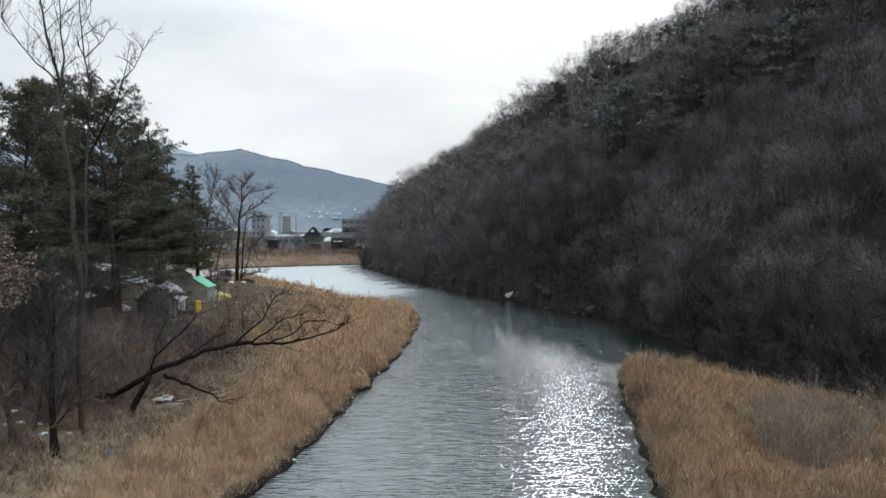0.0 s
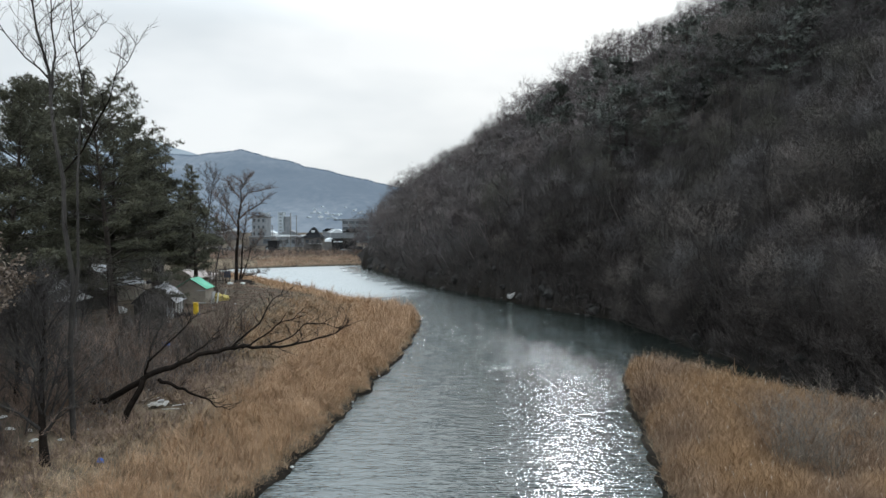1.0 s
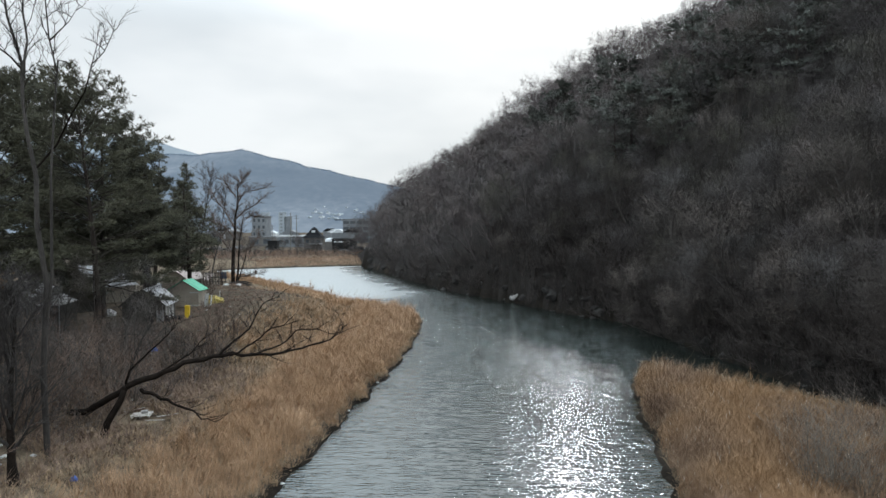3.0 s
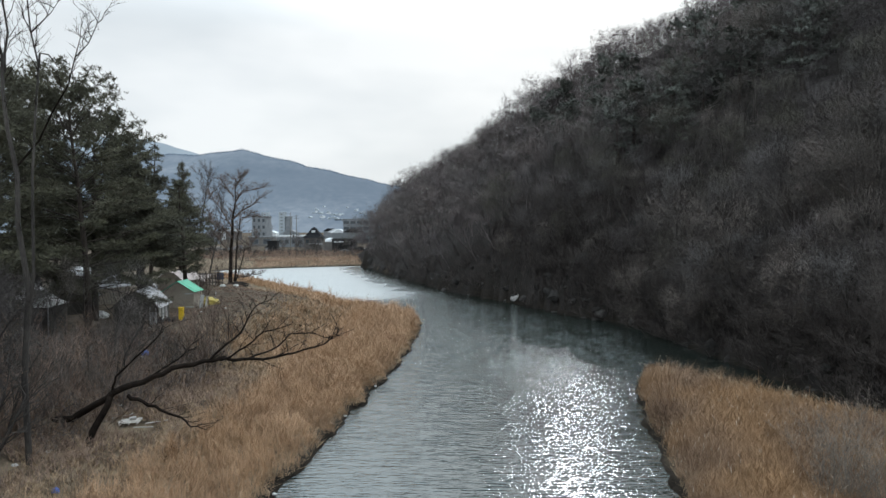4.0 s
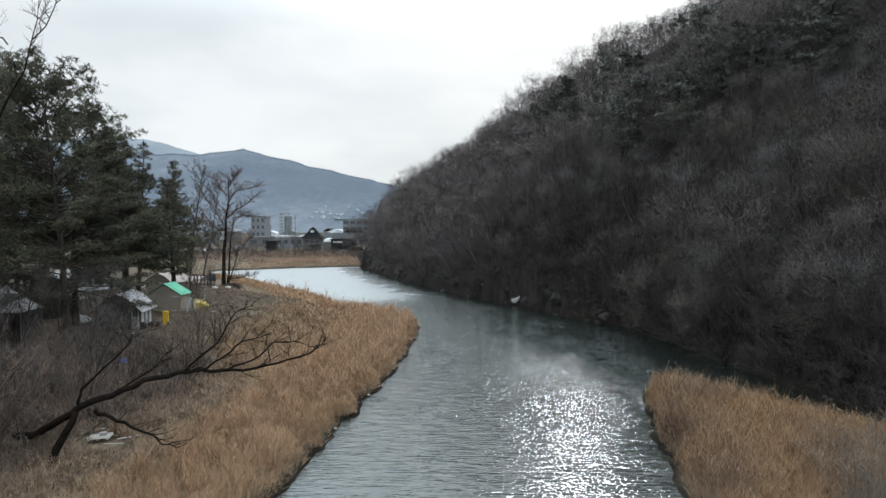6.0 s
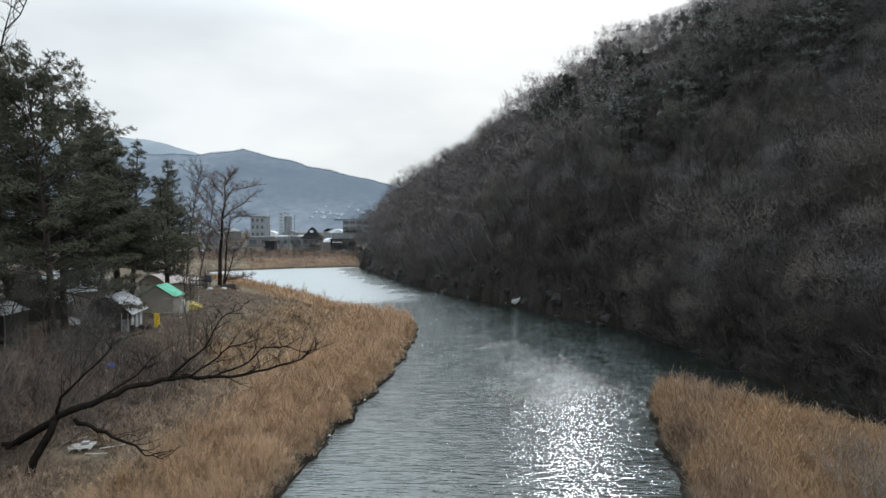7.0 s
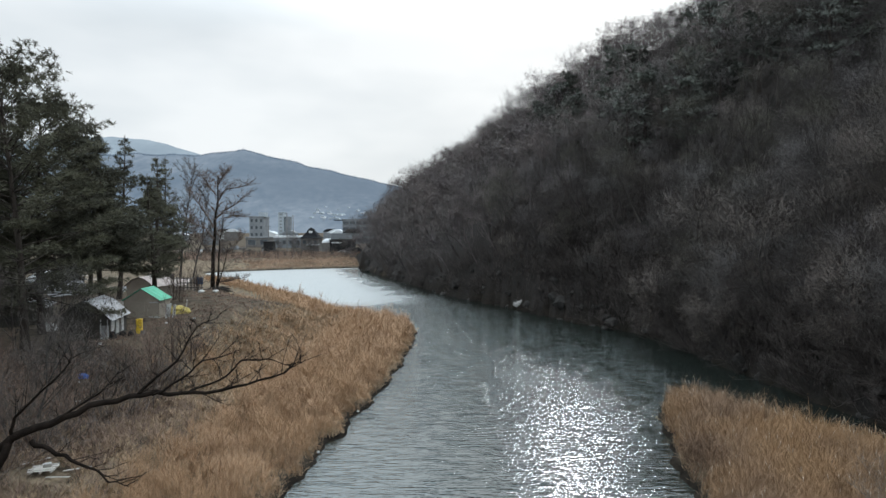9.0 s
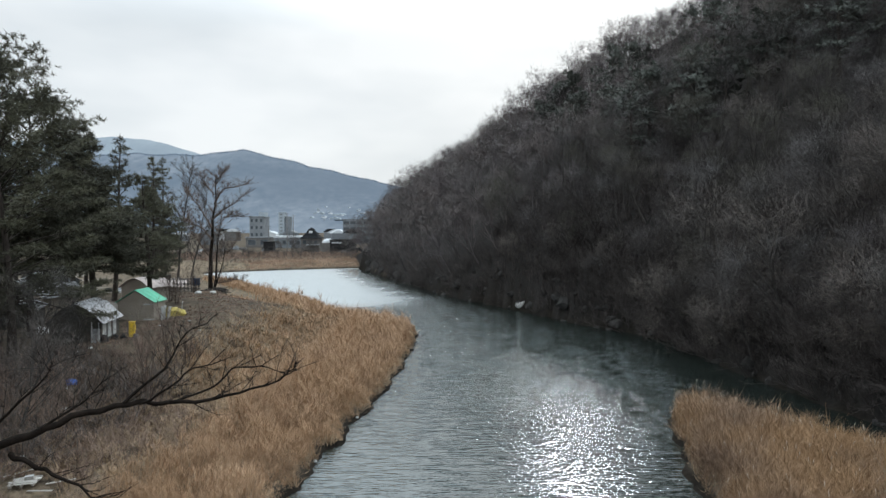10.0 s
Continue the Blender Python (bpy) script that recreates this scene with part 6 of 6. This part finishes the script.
for x, y, k in ((-23.5, 61.6, 0.30), (-23.2, 62.2, 0.24), (-22.4, 62.4, 0.2), (-23.9, 61.0, 0.26)):
    lump("camp_clutter", x, y, (k, k * 0.8, k * 1.2), rng_pick[int(k * 100) % 3], "camp clutter stacked between shelter and cabinet", "clutter", 300 * k)

rng = random.Random(6)
board_me = box("board", (1.5, 0.17, 0.03), (0, 0, 0), PLANK, 0.006)
pile = new("pallet")
pile.matrix_world = pose(-17.2, 41.0, ground_at(-17.1, 41.0) + 0.1, 0, -2, 12) @ Matrix.Scale(0.72, 4)
for k in range(6):
    part("board", board_me, pile, at=pose(rng.gauss(0, 0.06), -0.55 + 0.22 * k, 0.16 + rng.gauss(0, 0.006), 0, 0, rng.gauss(0, 1.5)))
for k in range(3):
    part("bearer", box("bearer", (0.10, 1.35, 0.12), (-0.6 + 0.6 * k, 0, 0.075), PLANK, 0.006), pile)
tagged(pile, "whitewashed wooden pallet lying on the straw", "pallet")
crate = new("crate")
crate.matrix_world = pose(-17.1, 41.1, ground_at(-17.1, 41.0) + 0.225, 0, -2, 25) @ Matrix.Scale(0.58, 4)
part("body", box("body", (0.55, 0.34, 0.24), (0, 0, 0.12), PLANK, 0.015), crate)
part("lid", box("lid", (0.59, 0.38, 0.03), (0, 0, 0.26), WHITE_SHEET, 0.008), crate)
tagged(crate, "small white crate standing on the pallet", "crate")
for x, y, turn in ((-15.9, 41.3, 20), (-16.2, 40.3, -8), (-18.0, 41.8, 40)):
    loose = tagged(new("board", board_me), "loose whitewashed board on the straw", "board", "loose boards")
    loose.matrix_world = pose(x, y, ground_at(x, y) + 0.16, 0, -4, turn) @ Matrix.Scale(0.75, 4)
SCRAPS = [slab("scrap", [(0, 0, 0), (0.5, 0.05, 0.05), (0.55, 0.3, 0.12), (0.1, 0.35, 0.02)], 0.03, WHITE_SHEET), lump_mesh("scrap", 3.0, (0.22, 0.16, 0.14), WHITE_SHEET)]
for k in range(44):
    x, y = rng.uniform(-27, -17), rng.uniform(28, 60)
    z, sd, kind = plan(x, y)
    if sd[0] < 9.5:
        continue
    ob = tagged(new("litter", SCRAPS[k % 2]), "scrap of white plastic litter in the brush", "litter", "bank litter")
    ob.matrix_world = pose(x, y, z[0] + 0.04, rng.gauss(0, 10), rng.gauss(0, 10), rng.uniform(0, 360)) @ Matrix.Scale(rng.uniform(0.25, 0.7), 4)
for x, y in ((-5.75, 57.9), (-5.9, 58.6), (-8.3, 36.3), (-5.0, 64.4), (-6.9, 49.5)):
    ob = tagged(new("litter", SCRAPS[1]), "scrap of white litter caught at the water's edge", "litter", "bank litter")
    ob.matrix_world = pose(x, y, 0.1) @ Matrix.Scale(0.5, 4)


# ---------------------------------------------------------------- the village beyond the lake
def building(name, x, y, wide, deep, high, floors, bays, wall, roof, label, base=3.0, turn=0.0, window=(0.6, 0.55), parapet=0.5, pane=None):
    """A flat-roofed block with storeys of windows set in frames on the side that faces the lake."""
    root = new(name)
    root.matrix_world = pose(x, y, base, 0, 0, turn)
    part("wall", box("wall", (wide, deep, high + 2), (0, deep / 2, high / 2 - 1), wall, 0.05), root)
    part("roof", box("roof", (wide + 0.6, deep + 0.6, parapet), (0, deep / 2, high + parapet / 2), roof, 0.05), root)
    fh, bw = high / floors, wide / bays
    ww, wh = bw * window[0], fh * window[1]
    # frames kept wall grey, haze's low contrast put into their colour
    frame_me = box("window", (ww + 0.2, 0.16, wh + 0.2), (0, 0, 0), WALL_GREY, 0.02)
    pane_me = box("pane", (ww, 0.06, wh), (0, 0, 0), pane or GLASS_DARK, 0.01)
    for i in range(floors):
        for j in range(bays):
            w = part("window", frame_me, root, at=pose(-wide / 2 + bw * (j + 0.5), -0.05, fh * (i + 0.52)))
            part("pane", pane_me, w, at=pose(0, -0.08, 0))
    return tagged(root, label, "building", "village buildings")


building("apartment_block", -52.0, 420, 20, 14, 14.3, 4, 5, WALL_GREY, WALL_GREY, "grey four-storey block with rows of windows", 2.5, window=(0.82, 0.5))
part("roof_canopy", box("roof_canopy", (7.5, 6, 0.5), (-11.5, 3, 14.2), ROOF_DARK, 0.05), bpy.data.objects["apartment_block"], "projecting dark roof canopy")
building("apartment_block", -102.4, 380, 7.6, 12, 15.0, 4, 3, WALL_GREY, WALL_GREY, "weathered grey block with a rooftop hut", 3.0, window=(0.45, 0.45))
part("rooftop_hut", box("rooftop_hut", (4, 4, 2.6), (2.6, 4, 16.4), WALL_HAZED, 0.05), bpy.data.objects["apartment_block.001"], "pale rooftop hut")
tower = building("apartment_tower", -133, 560, 4.4, 9, 21.0, 8, 1, WALL_HAZED, WALL_HAZED, "tall white apartment tower", 3.0, window=(0.35, 0.35), pane=WALL_GREY)
part("stair_core", box("stair_core", (5.0, 4, 19), (5.0, 4, 8.5), WALL_GREY, 0.05), tower, "grey stair core")
building("warehouse", -73.5, 335, 16, 12, 4.6, 1, 5, WALL_GREY, ROOF_WHITE, "long low hall with a white sheet roof", 3.0, window=(0.5, 0.4), parapet=0.9)
building("warehouse", -92, 345, 12, 8, 4.4, 1, 2, WALL_BROWN, WALL_GREY, "low brown shed with a grey roof", 3.0)

hut = new("pavilion")
hut.matrix_world = pose(-55.1, 288, 4.3) @ Matrix.Scale(0.87, 4)
part("wall", box("wall", (8.4, 7.5, 10.6), (0, 3.7, -0.7), WALL_BROWN, 0.05), hut)
bmr = bmesh.new()
prof = ((5.3, 4.3), (3.6, 5.4), (2.2, 7.0), (1.2, 8.6), (0.15, 9.4))
rows = [[bmr.verts.new((sx * r, 3.7 + sy * r * 0.9, z)) for sx, sy in ((-1, -1), (1, -1), (1, 1), (-1, 1))] for r, z in prof]
for a, b in zip(rows, rows[1:]):
    for k in range(4):
        bmr.faces.new((a[k], a[(k + 1) % 4], b[(k + 1) % 4], b[k]))
bmr.faces.new(rows[0][::-1])
bmr.faces.new(rows[-1])
hut_roof = part("roof", shape("roof", bmr, ROOF_DARK), hut, "dark flared pyramid roof")
part("dormer", box("dormer", (1.5, 0.8, 1.0), (0.0, 1.6, 7.3), WALL_WHITE, 0.05), hut_roof, "small pale dormer window")
for k in range(3):
    part("window", box("window", (1.5, 0.12, 1.6), (-2.6 + 2.6 * k, -0.08, 2.6), GLASS_DARK, 0.02), hut)
part("porch_roof", box("porch_roof", (6.0, 2.0, 0.2), (1.5, -1.0, 1.4), ROOF_WHITE, 0.03), hut, "white porch roof")
tagged(hut, "brown pavilion with a dark flared pyramid roof", "house", "village buildings")

dome = new("dome_tent")
dome.matrix_world = pose(-47.5, 284, 3.2)
bmd = bmesh.new()
bmesh.ops.create_uvsphere(bmd, u_segments=20, v_segments=12, radius=2.3)
bmesh.ops.delete(bmd, geom=[v for v in bmd.verts if v.co.z < -0.3], context="VERTS")
bmesh.ops.scale(bmd, vec=(1, 1, 0.72), verts=bmd.verts)
bmesh.ops.translate(bmd, vec=(0, 2, 3.2), verts=bmd.verts)
part("shell", shape("shell", bmd, ROOF_WHITE, smooth=True), dome, "white dome shell")
part("platform", box("platform", (4.2, 4.2, 3.9), (0, 2.2, 1.0), WALL_BROWN, 0.05), dome, "dark platform")
tagged(dome, "white dome on a dark platform", "tent", "village buildings")

dark = new("dark_shed")
dark.matrix_world = pose(-41.5, 283, 3.2)
part("wall", box("wall", (9.5, 7, 5.0), (0, 3.5, 1.5), BLACK, 0.05), dark)
part("roof", box("roof", (10.2, 7.8, 0.35), (0, 3.5, 4.3), ROOF_DARK, 0.04), dark)
part("sign_band", box("sign_band", (4.0, 0.1, 0.5), (-2.0, -0.08, 3.2), WALL_WHITE, 0.02), dark, "pale band")
tagged(dark, "black timber shed by the lake", "house", "village buildings")
box_shed = new("dark_shed")
box_shed.matrix_world = pose(-70.5, 282, 3.2)
part("wall", box("wall", (3.8, 4, 4.6), (0, 2, 1.2), BLACK, 0.05), box_shed)
part("roof", box("roof", (4.2, 4.4, 0.3), (0, 2, 3.6), ROOF_DARK, 0.04), box_shed)
tagged(box_shed, "small black shed near the power poles", "house", "village buildings")
for k, (x, y, h) in enumerate(((-63.2, 283, 15.4), (-61.4, 286, 14.6), (-75, 300, 10.5))):
    pole = new("power_pole")
    pole.matrix_world = pose(x, y, 3.0)
    tb = Tubes()
    tb.path([Vector((0, 0, -1)), Vector((0, 0, h / 2)), Vector((0, 0, h))], [0.2, 0.17, 0.13], 8)
    part("post", tb.mesh("post", WALL_BROWN, True), pole)
    for q in range(2):
        part("crossarm", box("crossarm", (2.0, 0.12, 0.12), (0, -0.2, h - 0.5 - 1.1 * q), WALL_GREY, 0.02), pole)
    tagged(pole, "grey concrete power pole with crossarms", "pole", "power poles")
rng = random.Random(9)
for k in range(26):
    x, y = rng.uniform(-105, -30), rng.uniform(268, 320)
    lump("garden_clutter", x, y, (rng.uniform(0.6, 2.0), rng.uniform(0.6, 1.4), rng.uniform(0.5, 1.5)), rng.choice((BLACK, WALL_GREY, WHITE_SHEET, WALL_BROWN)),
         "garden clutter and stacked goods before the village", "pile")


def far_house(x, y, base, wide, high, wall, roof):
    """A small far-off house: walls under a gable roof."""
    root = new("village_house")
    root.matrix_world = pose(x, y, base, 0, 0, rng.uniform(-20, 20))
    part("wall", box("wall", (wide, 8, high + 4), (0, 4, high / 2 - 2), wall, 0.05), root)
    bm = bmesh.new()
    h = wide / 2 + 0.5
    ends = [[bm.verts.new(p) for p in ((-h, yy, high), (h, yy, high), (h * 0.2, yy, high + 2.2), (-h * 0.2, yy, high + 2.2))] for yy in (-0.5, 8.5)]
    bm.faces.new(ends[0][::-1])
    bm.faces.new(ends[1])
    for k in range(4):
        bm.faces.new((ends[0][k], ends[0][(k + 1) % 4], ends[1][(k + 1) % 4], ends[1][k]))
    part("roof", shape("roof", bm, roof), root)
    return root


for k in range(34):
    x, y = rng.uniform(-255, -150), rng.uniform(1240, 1370)
    base = float(mountain_z(np.array([x]), np.array([y]), 1750, NEAR_TOPS, 620)[0]) - 1.0
    tagged(far_house(x, y, base, rng.uniform(4, 9), rng.uniform(2.0, 3.5), WALL_HAZED if k % 6 else WALL_WHITE, WALL_HAZED),
           "small pale house on the foot of the far mountain", "house", "hillside houses")
for k in range(16):
    x, y = rng.uniform(-205, -60), rng.uniform(390, 640)
    tagged(far_house(x * y / 480, y, 3.5, rng.uniform(7, 14), rng.uniform(3, 6), rng.choice((WALL_WHITE, WALL_GREY, WALL_BROWN)), rng.choice((ROOF_WHITE, WALL_GREY, ROOF_DARK))),
           "small village house among others across the lake", "house", "village houses")
